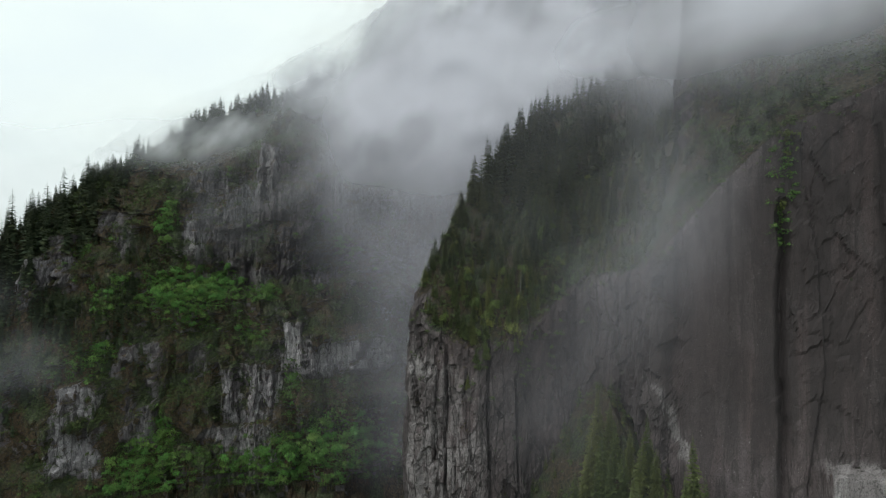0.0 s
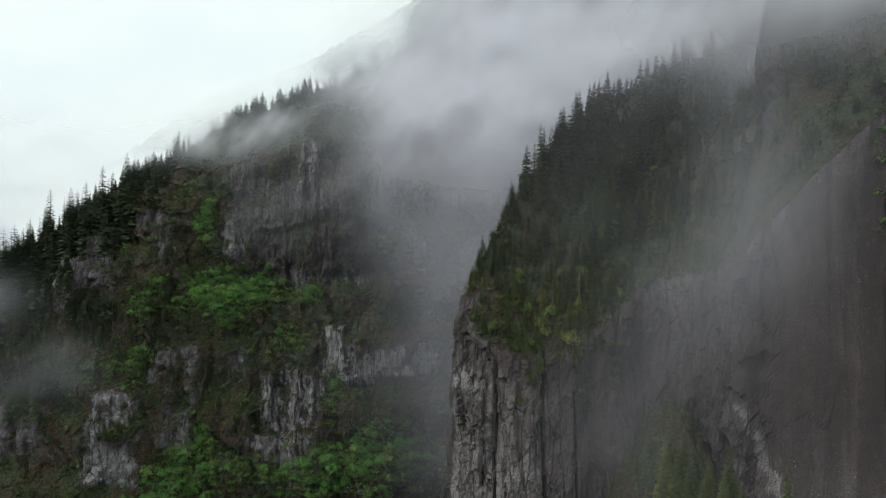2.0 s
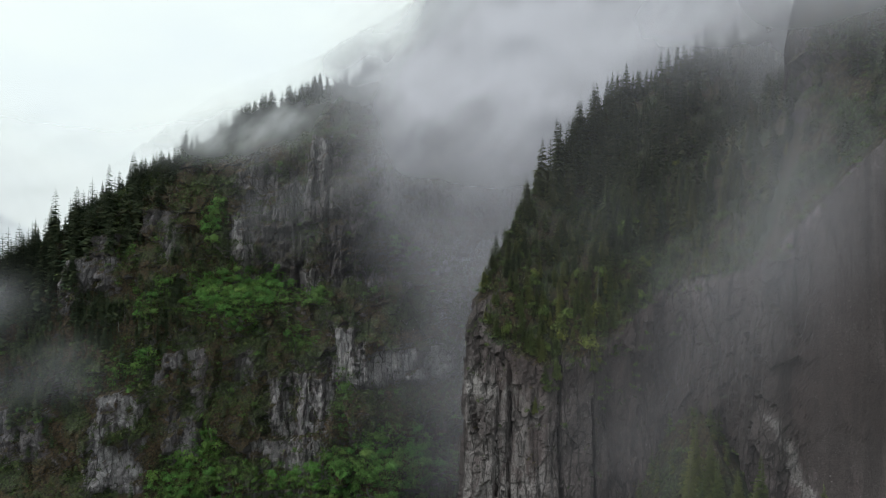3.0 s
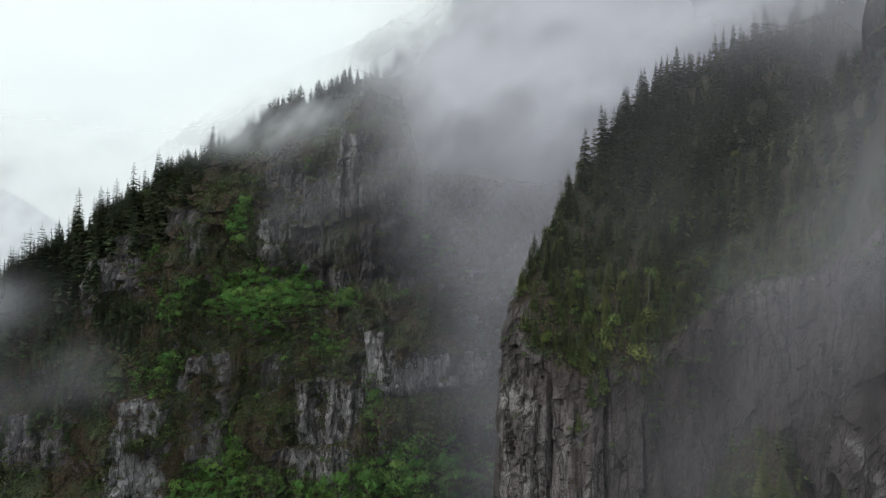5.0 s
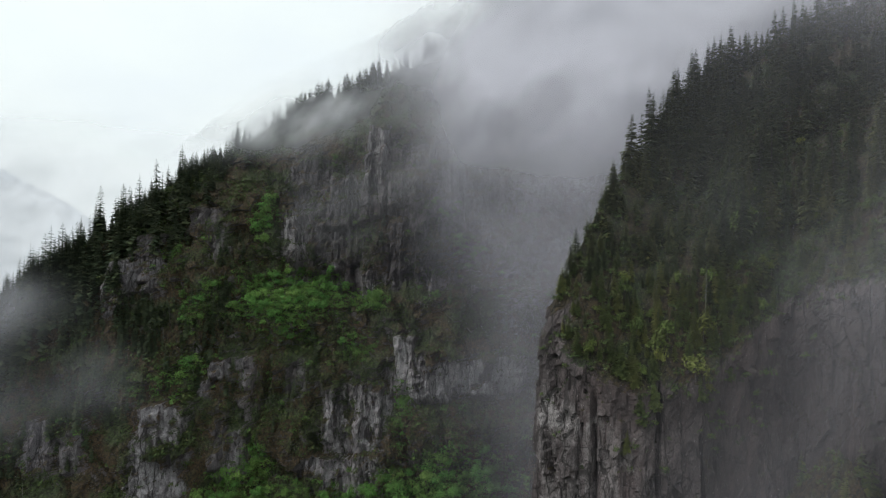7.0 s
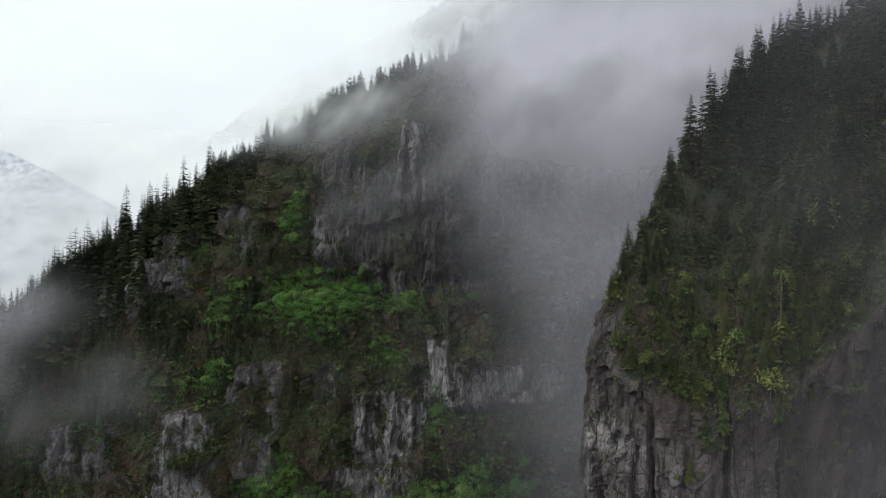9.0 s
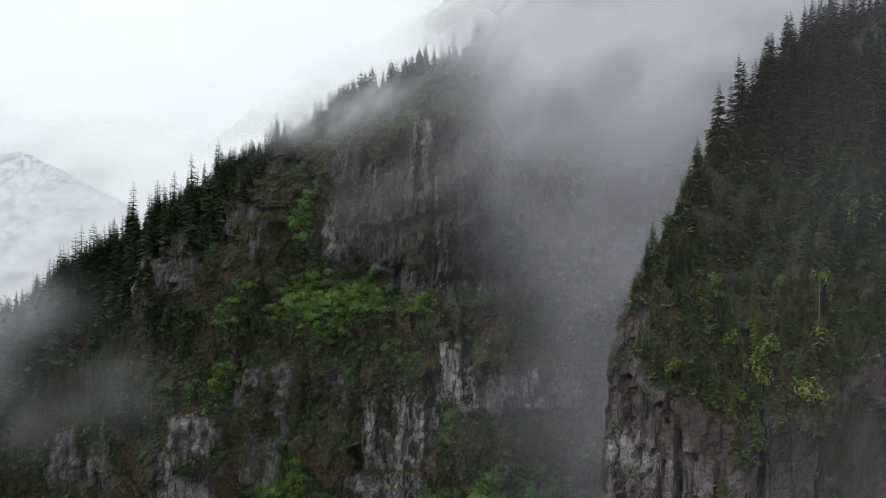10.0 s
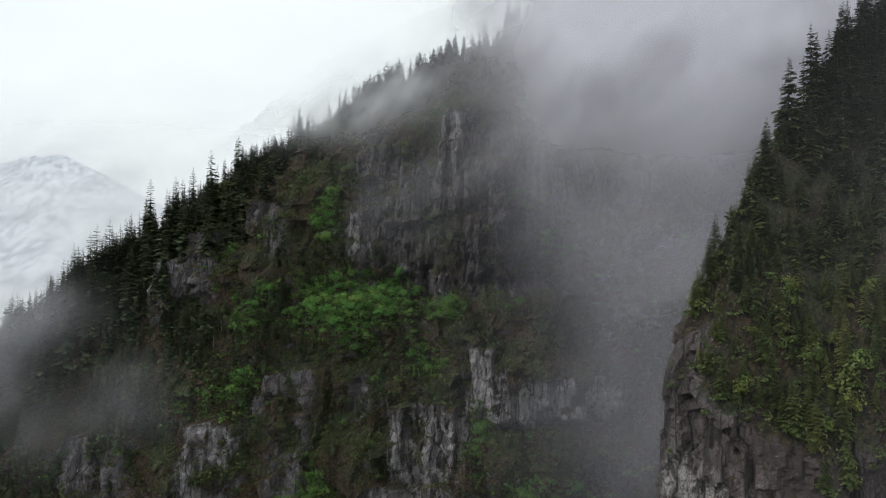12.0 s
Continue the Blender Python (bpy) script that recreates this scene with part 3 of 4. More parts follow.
# ---- valley ground to the horizon, and the snowy peak across the valley ----
GROUND = plain_material("dark_valley_woods", (0.02, 0.03, 0.015), (0.05, 0.06, 0.03), 0.01)
g = np.linspace(-1, 1, 90)
g = np.sign(g) * np.abs(g) ** 1.8 * 4700
GX, GY = np.meshgrid(g, g)
gz = 10 * (fbm(GX / 300, GY / 300, GX * 0, 4, 201) - 0.5) - 6
ground = tagged(grid_object("ground", np.stack([GX, GY, gz], -1), GROUND, True), "dark wooded valley floor under mist", "ground", kind="structure")


def snow_material():
    m, nt, b = nodes_of("snow_and_rock")
    f = noise_tex(nt, 0.045, 9, (1.0, 0.5, 0.6), 0.7, 0.4)
    nt.links.new(mixc(nt, step(nt, f, 0.47, 0.53), (0.10, 0.13, 0.20), (0.62, 0.67, 0.78)), b.inputs["Base Color"])
    b.inputs["Roughness"].default_value = 0.8
    return m


sx, sy = np.meshgrid(np.linspace(-3700, -1100, 190), np.linspace(2000, 3800, 130))
ridge = np.interp(sx, [-3700, -3284, -2900, -2600, -2299, -1900, -1400, -1100], [720, 800, 850, 720, 555, 350, 120, 0])
sz = ridge * np.clip(1 - np.abs(sy - 2900) / 900, 0, 1) ** 0.8 + 60 * (fbm(sx / 260, sy / 260, sx * 0, 5, 211, 0.5) - 0.5) - 20
snowy_peak = tagged(grid_object("snowy_peak", np.stack([sx, sy, sz], -1), snow_material(), False), "snow-streaked mountain across the valley, veiled in cloud", "mountain", kind="structure")

# ---- plants ----
def conifer_arrays(seed, h, r, whorls, per, sprigs, bare=0.04, taper=0.8, broad=1.0):
    """Crown of a conifer as vertex and triangle lists: tiers of drooping boughs of uneven length, feathered with side sprigs, round a thin stem."""
    q = np.random.default_rng(seed)
    V, F = [], []
    lean_side, up = q.random() * 6.283, np.array([0, 0, 1.0])
    for w in range(whorls):
        f = (w + 0.5 * q.random()) / whorls
        reach = (r * (1 - f) ** taper + 0.03 * r) * (0.8 + 0.4 * q.random()) * (0.7 + 2.5 * min(f, 0.12))
        for k in range(per):
            if q.random() < 0.1:
                continue
            a = 2 * math.pi * (k + q.random() * 0.8) / per + w * 1.3
            L = reach * (0.65 + 0.5 * q.random()) * (1 + 0.15 * math.cos(a - lean_side))
            droop = L * (0.42 - 0.62 * f + 0.25 * q.random())
            d, s = np.array([math.cos(a), math.sin(a), 0]), np.array([-math.sin(a), math.cos(a), 0])
            base = up * min(h * (bare + (0.99 - bare) * f) + q.normal() * h / whorls * 0.35, h)
            half, fold = broad * (0.20 + 0.08 * q.random()) * L + 0.06, 0.10 * L
            i = len(V)
            V += [base, base + d * L * 0.55 + s * half - up * (droop * 0.5 + fold), base + d * L - up * droop, base + d * L * 0.55 - s * half - up * (droop * 0.5 + fold)]
            F += [(i, i + 1, i + 2), (i, i + 2, i + 3)]
            for g in range(sprigs):
                t = 0.2 + 0.75 * (g + q.random()) / sprigs
                side = 1 if g % 2 else -1
                c = base + d * L * t - up * droop * t * (0.5 + 0.5 * t)
                e = c + s * side * half * (1.9 - 1.2 * t) + d * 0.22 * L - up * (0.06 * L + 0.25 * L * q.random())
                i = len(V)
                V += [c - d * 0.10 * L, c + d * 0.10 * L, e]
                F += [(i, i + 1, i + 2)]
    i = len(V)
    V += [np.array([0.014 * h * math.cos(b), 0.014 * h * math.sin(b), 0.0]) for b in (0, 2.1, 4.2)] + [np.array([0, 0, h * 1.03])]
    F += [(i, i + 1, i + 3), (i + 1, i + 2, i + 3), (i + 2, i, i + 3)]
    return np.array(V), np.array(F)


def trunk_arrays(seed, h, r):
    q = np.random.default_rng(seed)
    V, F, n, levels = [], [], 6, 5
    bend = q.normal(size=2) * 0.012 * h
    for k in range(levels):
        t = k / (levels - 1)
        rad = r * (1 - 0.9 * t) * (1.35 if k == 0 else 1)
        for j in range(n):
            a = 2 * math.pi * j / n
            V.append((bend[0] * t * t + rad * math.cos(a), bend[1] * t * t + rad * math.sin(a), h * t - 0.8 * (k == 0)))
    for k in range(levels - 1):
        for j in range(n):
            a, b = k * n + j, k * n + (j + 1) % n
            F += [(a, b, b + n), (a, b + n, a + n)]
    return np.array(V), np.array(F)


def leaf_dome(seed, r, h, count, leaf):
    """A ragged crown: leaf tufts over several overlapping lobes."""
    q = np.random.default_rng(seed)
    lobes = [(np.array([0, 0, h * 0.55]), r * 0.7)] + [(np.array([q.normal() * r * 0.45, q.normal() * r * 0.45, h * (0.35 + 0.5 * q.random())]), r * (0.35 + 0.25 * q.random())) for _ in range(6)]
    V, F = [], []
    for k in range(count):
        c, lr = lobes[q.integers(len(lobes))]
        d = q.normal(size=3)
        d /= np.linalg.norm(d)
        if d[2] < -0.3:
            d[2] *= -0.6
        p = c + d * lr * (0.8 + 0.3 * q.random()) * np.array([1, 1, h / (2 * r) + 0.3])
        n = d + q.normal(size=3) * 0.45 + np.array([0, 0, 0.35])
        n /= np.linalg.norm(n)
        t = np.cross(n, q.normal(size=3))
        t /= np.linalg.norm(t)
        b = np.cross(n, t)
        s = leaf * (0.6 + 0.8 * q.random())
        i = len(V)
        V += [p - t * s, p - b * s * 0.55 + n * 0.1 * s, p + t * s, p + b * s * 0.55 + n * 0.1 * s]
        F += [(i, i + 1, i + 2), (i, i + 2, i + 3)]
    return np.array(V), np.array(F)


def scatter(P, NN, density, count, seed, gap=0.0):
    """Places on a surface grid, drawn by area and density, kept apart by gap."""
    q = np.random.default_rng(seed)
    area = np.linalg.norm(np.cross(np.gradient(P, axis=1), np.gradient(P, axis=0)), axis=-1)
    w = (area * density).ravel()
    picks = q.choice(len(w), size=count * 6, p=w / w.sum())
    pts, nn, kept, seen = P.reshape(-1, 3), NN.reshape(-1, 3), [], {}
    for i in picks:
        p = pts[i] + np.array([q.normal() * 0.4, 0, 0])
        if gap:
            key = tuple(np.floor(p / gap).astype(int))
            if any(np.linalg.norm(p - o) < gap for dx in (-1, 0, 1) for dy in (-1, 0, 1) for dz in (-1, 0, 1) for o in seen.get((key[0] + dx, key[1] + dy, key[2] + dz), ())):
                continue
            seen.setdefault(key, []).append(p)
        kept.append((p, nn[i]))
        if len(kept) == count:
            break
    return kept


def joined(name, variants, places, sizes, material, seed, sink=0.3):
    """Many small plants as one mesh."""
    q = np.random.default_rng(seed)
    Vs, Fs, n = [], [], 0
    for (p, nrm), size in zip(places, sizes):
        V, F = variants[q.integers(len(variants))]
        a = q.random() * 6.283
        c, s = math.cos(a), math.sin(a)
        W = np.stack([V[:, 0] * c - V[:, 1] * s, V[:, 0] * s + V[:, 1] * c, V[:, 2]], -1) * size
        Vs.append(W + p - np.array([0, 0, sink]))
        Fs.append(F + n)
        n += len(V)
    return tri_object(name, np.concatenate(Vs), np.concatenate(Fs), material)


def limb_arrays(seed, h, reach):
    """A bent, tapering limb that climbs out of the trunk."""
    q = np.random.default_rng(seed)
    a, z = q.random() * 6.283, h * (0.4 + 0.4 * q.random())
    V, F = [], []
    for k in range(4):
        t = k / 3
        c = np.array([math.cos(a), math.sin(a), 0]) * reach * t + np.array([0, 0, z + reach * 0.9 * t**1.4])
        for j in range(4):
            b = 1.571 * j
            V.append(c + 0.09 * (1 - 0.8 * t) * np.array([math.cos(b), math.sin(b), 0.4 * math.cos(b - a)]))
    for k in range(3):
        for j in range(4):
            o, n = k * 4 + j, k * 4 + (j + 1) % 4
            F += [(o, n, n + 4), (o, n + 4, o + 4)]
    return np.array(V), np.array(F)


def tree_kind(name, label, category, crown_arrays, trunk_v, crown_mat, crown_name="crown", limbs=0):
    """One tree as a thing: an empty at the foot with its trunk, limbs and crown."""
    base = tagged(new(name), label, category)
    trunk = tri_object("trunk", *trunk_v, SNAG if crown_mat is SNAG else BARK, base)
    for k in range(limbs):
        tri_object("limb", *limb_arrays(len(trunk_v[0]) + 31 * k + int(crown_arrays[0][0][0] * 100) % 97, float(trunk_v[0][-1][2]), 2.0), BARK, trunk)
    tri_object(crown_name, *crown_arrays, crown_mat, base)
    return base


def plant_things(kinds, places, sizes, seed, group, lean=0.02):
    q = np.random.default_rng(seed)
    made = []
    for (p, nrm), size in zip(places, sizes):
        ob = kinds[q.integers(len(kinds))]
        m = Matrix.Translation(p - np.array([0, 0, 0.5])) @ Euler((q.normal() * lean, q.normal() * lean, q.random() * 6.283)).to_matrix().to_4x4()
        t = copy_thing(ob, m)
        t.scale = (size * (0.85 + 0.3 * q.random()),) * 2 + (size,)
        made.append(tagged(t, group=group))
    for ob in kinds:
        for o in (*ob.children_recursive, ob):
            bpy.data.objects.remove(o)
    return made


def snag_arrays(seed, h, r):
    """The short bare limbs of a dead standing tree."""
    q = np.random.default_rng(seed)
    V, F = [], []
    for k in range(34):
        z, a = h * (0.3 + 0.68 * q.random()), q.random() * 6.283
        L = (0.5 + 1.5 * q.random()) * (1.15 - z / h) + 0.2
        d, s = np.array([math.cos(a), math.sin(a), -0.15]), np.array([-math.sin(a), math.cos(a), 0]) * 0.06
        i = len(V)
        b = np.array([0, 0, z])
        V += [b + s, b - s, b + d * L, b + np.array([0, 0, 0.12])]
        F += [(i, i + 1, i + 2), (i, i + 2, i + 3), (i + 1, i + 3, i + 2)]
    return np.array(V), np.array(F)


# slope and zones of the far mountain
fx, fz = FAR_FRONT[..., 0], FAR_FRONT[..., 2]
f_top = np.interp(fx, CREST_X, CREST_Z)
f_below = f_top - fz
seen_f = (fz > 85) * (fx > -470) * (fx < 90)
f_up = np.clip(FAR_N[..., 2], 0, 1)
GREENS = [(-199, 234, 32, 18, 1.7), (-218, 240, 13, 13, 0.9), (-180, 238, 14, 13, 0.9), (-199, 212, 16, 6, 0.7), (-224, 288, 9, 20, 1.3), (-142, 232, 12, 7, 1.1), (-151, 203, 12, 11, 1.2), (-118, 163, 7, 19, 1.3),
          (-185, 331, 13, 7, 0.9), (-95, 297, 12, 12, 0.8), (-254, 225, 7, 10, 1.1), (-265, 240, 4, 5, 1.0)]
GREENS_LOW = [(-273, 263, 13, 13, 0.6), (-247, 243, 6, 6, 0.9), (-219, 108, 22, 20, 1.5), (-117, 97, 65, 22, 1.4), (-82, 118, 36, 22, 1.2), (-253, 191, 10, 8, 0.7), (-265, 178, 24, 13, 0.55), (-212, 137, 7, 12, 0.9), (-79, 270, 16, 13, 0.8), (-101, 238, 6, 5, 1.0)]
green_f = sum(a * blob(*ragged(fx, fz, 4.0), gx, gz, rx, rz) for gx, gz, rx, rz, a in GREENS + GREENS_LOW)
rocky_f = np.clip(FAR_ROCK[0] - 1.2 * np.clip(green_f - 0.3, 0, 1), 0, 1)
dark_f = np.clip(blob(fx, fz, -278, 211, 20, 14) + blob(fx, fz, -316, 241, 30, 36) + blob(fx, fz, -238, 234, 6, 20), 0, 1)
crest_f = (2.0 * dark_f + smooth(40, 10, f_below) + smooth(-305, -340, fx) * smooth(140, 20, f_below) + blob(fx, fz, -335, 165, 42, 55) * 1.2 + blob(fx, fz, -316, 241, 30, 38) * 1.3 + blob(fx, fz, -278, 211, 18, 12) * 1.8
           + blob(fx, fz, -238, 234, 5, 20) * 3.0 + blob(fx, fz, -324, 189, 26, 14) * 1.2 + blob(fx, fz, -250, 195, 45, 40) * 0.3 + blob(fx, fz, -262, 207, 26, 18) * 0.9 + 0.04 + 0.1 * f_up)
clump_f = np.maximum(smooth(0.38, 0.58, fbm(fx / 17, fz / 25, fx * 0, 3, 87)), smooth(-335, -365, fx))
far_conifers = [conifer_arrays(300 + k, 16 + 2 * (k % 3), 3.1 + 0.4 * (k % 3), 26, 5, 0, 0.02, 0.75, 1.5) for k in range(8)]
places = scatter(FAR_FRONT, FAR_N, (crest_f + 1.5 * smooth(14, 2, f_below)) * (0.25 + 1.2 * clump_f) * seen_f * (1 - rocky_f) * (1 - 0.8 * np.clip(green_f, 0, 1)), 2250, 401, 1.7)
below = np.array([np.interp(p[0], CREST_X, CREST_Z) - p[2] for p, n in places])
sizes = np.random.default_rng(402).uniform(0.45, 1.15, len(places)) * (0.85 + 0.75 * smooth(4, 22, below) * smooth(110, 60, below))
tagged(joined("far_conifer_forest", far_conifers, places, sizes, CONIFER_FAR, 403), "dark conifers crowding the crest of the far mountain", "forest", kind="stuff")
line_trees = [tree_kind("conifer", "dark conifer standing against the sky on the far crest", "conifer tree", conifer_arrays(320 + k, 18, 3.8 + 0.5 * (k % 3), 26, 7, 3, 0.05, 0.75, 1.2), trunk_arrays(330 + k, 19.5, 0.3), CONIFER_FAR) for k in range(5)]
places = scatter(FAR_FRONT, FAR_N, smooth(7, 0, f_below) * (0.1 + clump_f) * seen_f * (fx > -380) * (fx < 60), 88, 405, 3.0)
plant_things(line_trees, places, np.random.default_rng(406).uniform(0.5, 1.15, len(places)), 407, "conifers on the far skyline")

shrubs = [leaf_dome(500 + k, 2.6, 3.6, 72, 0.5) for k in range(6)]
places = scatter(FAR_FRONT, FAR_N, (np.clip(green_f - 0.22, 0, 2) ** 0.9 + 0.008) * seen_f * (1 - 0.95 * rocky_f), 2300, 411, 1.3)
sizes = np.random.default_rng(412).uniform(0.5, 1.35, len(places))
tagged(joined("far_green_shrubs", shrubs, places, sizes, LEAF_STUFF, 413), "fresh green shrubs filling the mountain's ledges", "shrubs", kind="stuff")
scrubs = [leaf_dome(540 + k, 2.0, 2.7, 23, 0.46) for k in range(8)]
patchy = smooth(0.36, 0.55, fbm(fx / 14, fz / 14, fx * 0, 4, 88))
places = scatter(FAR_FRONT, FAR_N, (0.45 + 2.0 * f_up) * seen_f * (1 - 0.9 * rocky_f) * (1 - 0.7 * dark_f) * (0.3 + patchy), 5600, 421, 0.8)
sizes = np.random.default_rng(422).uniform(0.4, 1.25, len(places))
tagged(joined("far_scrub", scrubs, places, sizes, SCRUB, 423), "brown-green scrub clinging to the mountain's cliffs", "scrub", kind="stuff")
ferns = scatter(FAR_FRONT, FAR_N, (0.3 + 2.0 * f_up) * seen_f * (1 - 0.85 * rocky_f) * (1 - 0.8 * dark_f) * (1 - 0.85 * blob(fx, fz, -84, 208, 40, 24)) * smooth(-20, -50, fx) * (0.15 + smooth(0.40, 0.58, fbm(fx / 18, fz / 15, fx * 0, 4, 188))), 4300, 426, 0.9)
tagged(joined("far_low_bushes", scrubs, ferns, np.random.default_rng(427).uniform(0.6, 1.9, len(ferns)), LEAF_BRUSH, 428), "dull green bushes dotted over the mountain's ledges", "bushes", kind="stuff")

broadleaf = [tree_kind("broadleaf_tree", "fresh green broadleaf tree on a mountain ledge", "tree", leaf_dome(600 + k, 3.6, 6.5, 640, 0.34), trunk_arrays(610 + k, 4.5, 0.16), LEAF, limbs=3) for k in range(5)]
places = scatter(FAR_FRONT, FAR_N, np.maximum(green_f - 0.48, 0) ** 0.7 * seen_f * (1 - 0.95 * rocky_f), 290, 431, 2.8)
plant_things(broadleaf, places, np.random.default_rng(432).uniform(0.7, 1.45, len(places)), 433, "broadleaf trees on the far mountain")

far_snags = [tree_kind("dead_tree", "bleached dead tree trunk among the far mountain's scrub", "dead tree", snag_arrays(640 + k, 13, 0.28), trunk_arrays(650 + k, 12, 0.2), SNAG, "bare_limbs") for k in range(3)]
places = scatter(FAR_FRONT, FAR_N, (crest_f + 0.25) * seen_f * (fx < -60), 46, 441, 6.0)
plant_things(far_snags, places, np.random.default_rng(442).uniform(0.6, 1.2, len(places)), 443, "dead trees on the far mountain", 0.05)

# the bluff's wood
cx, cy, cz = CLIFF[..., 0], CLIFF[..., 1], CLIFF[..., 2]
bluff = smooth(1.98, 2.1, UC) * smooth(7.7, 7.2, UC)
wood = bluff * smooth(1.02, 1.2, LEVEL) * smooth(3.12, 3.0, LEVEL) * np.maximum(smooth(2.5, 2.9, UC), smooth(1.9, 2.3, LEVEL))
front = 1 + 1.8 * smooth(6.0, 5.0, UC)
upper_wood = wood * (0.5 + smooth(1.5, 2.1, LEVEL)) * front * (1 - 0.5 * smooth(6.6, 7.2, UC)) + 3.0 * bluff * smooth(2.65, 2.9, LEVEL) * smooth(3.3, 3.15, LEVEL) * smooth(5.2, 4.6, UC)
conifers = [tree_kind("conifer", "tall dark green conifer on the steep bluff", "conifer tree", conifer_arrays(700 + k, 20, 3.8 + 0.5 * (k % 3), 32, 8, 8, 0.04), trunk_arrays(710 + k, 19.5, 0.26), CONIFER) for k in range(7)]
upper_wood = upper_wood * (0.15 + 1.2 * smooth(0.36, 0.56, fbm(s_len / 9, cy / 14, cz * 0, 3, 90)))
places = scatter(CLIFF, CLIFF_N, upper_wood, 470, 701, 2.9)
places.sort(key=lambda a: a[0][1])
sizes = np.random.default_rng(702).uniform(0.42, 1.2, len(places)) ** 1.2 * np.array([0.42 + 0.58 * smooth(254, 282, p[2]) for p, n in places])
plant_things(conifers, places[:165], sizes[:165], 703, "conifers on the bluff")
behind = [conifer_arrays(780 + k, 20, 4.0, 24, 7, 2, 0.03, 0.8, 1.2) for k in range(6)]
tagged(joined("bluff_upper_conifers", behind, places[165:], sizes[165:], CONIFER_BACK, 704), "dark conifers rising behind the bluff into the mist", "forest", kind="stuff")
young = [conifer_arrays(770 + k, 11, 2.6, 15, 7, 2, 0.0, 0.85, 1.2) for k in range(6)]
drip = smooth(2.9, 3.3, UC) * smooth(6.5, 5.5, UC) * smooth(0.90, 0.98, LEVEL) * smooth(1.05, 1.0, LEVEL) * 1.2 * smooth(0.46, 0.56, fbm(s_len / 8, cz / 60, cz * 0, 3, 89))
places = scatter(CLIFF, CLIFF_N, wood * (1.6 - 0.6 * smooth(1.5, 2.4, LEVEL)) * front + drip, 560, 771, 1.7)
places.sort(key=lambda a: a[0][1])
sizes = np.random.default_rng(772).uniform(0.5, 1.15, len(places))
light = [tree_kind("young_conifer", "young yellow-green conifer on the lower bluff", "conifer tree", conifer_arrays(790 + k, 11, 2.1 + 0.3 * (k % 3), 28, 7, 5, 0.02, 0.85), trunk_arrays(796 + k, 10.6, 0.14), CONIFER_LIGHT) for k in range(5)]
plant_things(light, places[:150], sizes[:150], 774, "young conifers on the bluff")
tagged(joined("bluff_young_conifers", young, places[150:], sizes[150:], CONIFER_LOW, 773), "young yellow-green conifers packed over the bluff's slope", "young conifers", kind="stuff")
lip_trees = [tree_kind("broadleaf_tree", "yellow-green broadleaf tree at the lip of the bluff", "tree", leaf_dome(620 + k, 2.6, 7.0, 420, 0.36), trunk_arrays(630 + k, 5.5, 0.14), LEAF_YELLOW, limbs=3) for k in range(4)]
places = scatter(CLIFF, CLIFF_N, smooth(2.4, 3.2, UC) * smooth(6.2, 5.2, UC) * smooth(0.97, 1.1, LEVEL) * smooth(2.3, 1.7, LEVEL) + 0.6 * smooth(7.9, 8.2, UC) * smooth(10.6, 10.0, UC) * smooth(0.99, 1.05, LEVEL) * smooth(2.4, 1.5, LEVEL) + 2.5 * box_mask(s_len, cz, plan[10] - 3, plan[10] + 4, 276, 314, 2), 26, 635, 2.6)
plant_things(lip_trees, places, np.random.default_rng(636).uniform(0.6, 1.3, len(places)), 637, "broadleaf trees at the lip of the cliffs")
slope_trees = [tree_kind("broadleaf_tree", "yellow-green broadleaf tree among the bluff's conifers", "tree", leaf_dome(680 + k, 2.8, 5.6, 400, 0.36), trunk_arrays(690 + k, 4.4, 0.14), LEAF_YELLOW, limbs=3) for k in range(3)]
places = scatter(CLIFF, CLIFF_N, wood * smooth(1.0, 1.2, LEVEL) * smooth(2.7, 2.2, LEVEL) * smooth(0.45, 0.55, fbm(s_len / 12, cy / 12, cz * 0, 3, 96)), 8, 685, 2.6)
plant_things(slope_trees, places, np.random.default_rng(686).uniform(0.6, 1.3, len(places)), 687, "broadleaf trees on the bluff")
snags = [tree_kind("dead_tree", "bleached dead tree standing in the bluff's wood", "dead tree", snag_arrays(660 + k, 17, 0.22), trunk_arrays(670 + k, 16, 0.16), SNAG, "bare_limbs") for k in range(3)]
places = scatter(CLIFF, CLIFF_N, upper_wood, 7, 661, 7.0)
plant_things(snags, places, np.random.default_rng(662).uniform(0.7, 1.15, len(places)), 663, "dead trees on the bluff", 0.05)

wall_wood = smooth(7.9, 8.1, UC) * smooth(1.15, 1.6, LEVEL) * smooth(3.8, 3.4, LEVEL) * (cx < 230)
small = [tree_kind("conifer", "slender green conifer above the tall rock wall", "conifer tree", conifer_arrays(720 + k, 14, 2.7, 20, 6, 3, 0.05), trunk_arrays(730 + k, 13.5, 0.2), CONIFER) for k in range(4)]
places = scatter(CLIFF, CLIFF_N, wall_wood, 230, 711, 2.2)
places.sort(key=lambda a: a[0][2])
sizes = np.random.default_rng(712).uniform(0.45, 1.05, len(places))
plant_things(small, places[:36], sizes[:36], 713, "conifers above the tall wall")
tagged(joined("wall_top_conifers", [conifer_arrays(724 + k, 14, 3.0, 11, 6, 2, 0.0) for k in range(4)], places[36:], sizes[36:], CONIFER_LOW, 714), "conifers crowding the ground above the tall wall", "forest", kind="stuff")

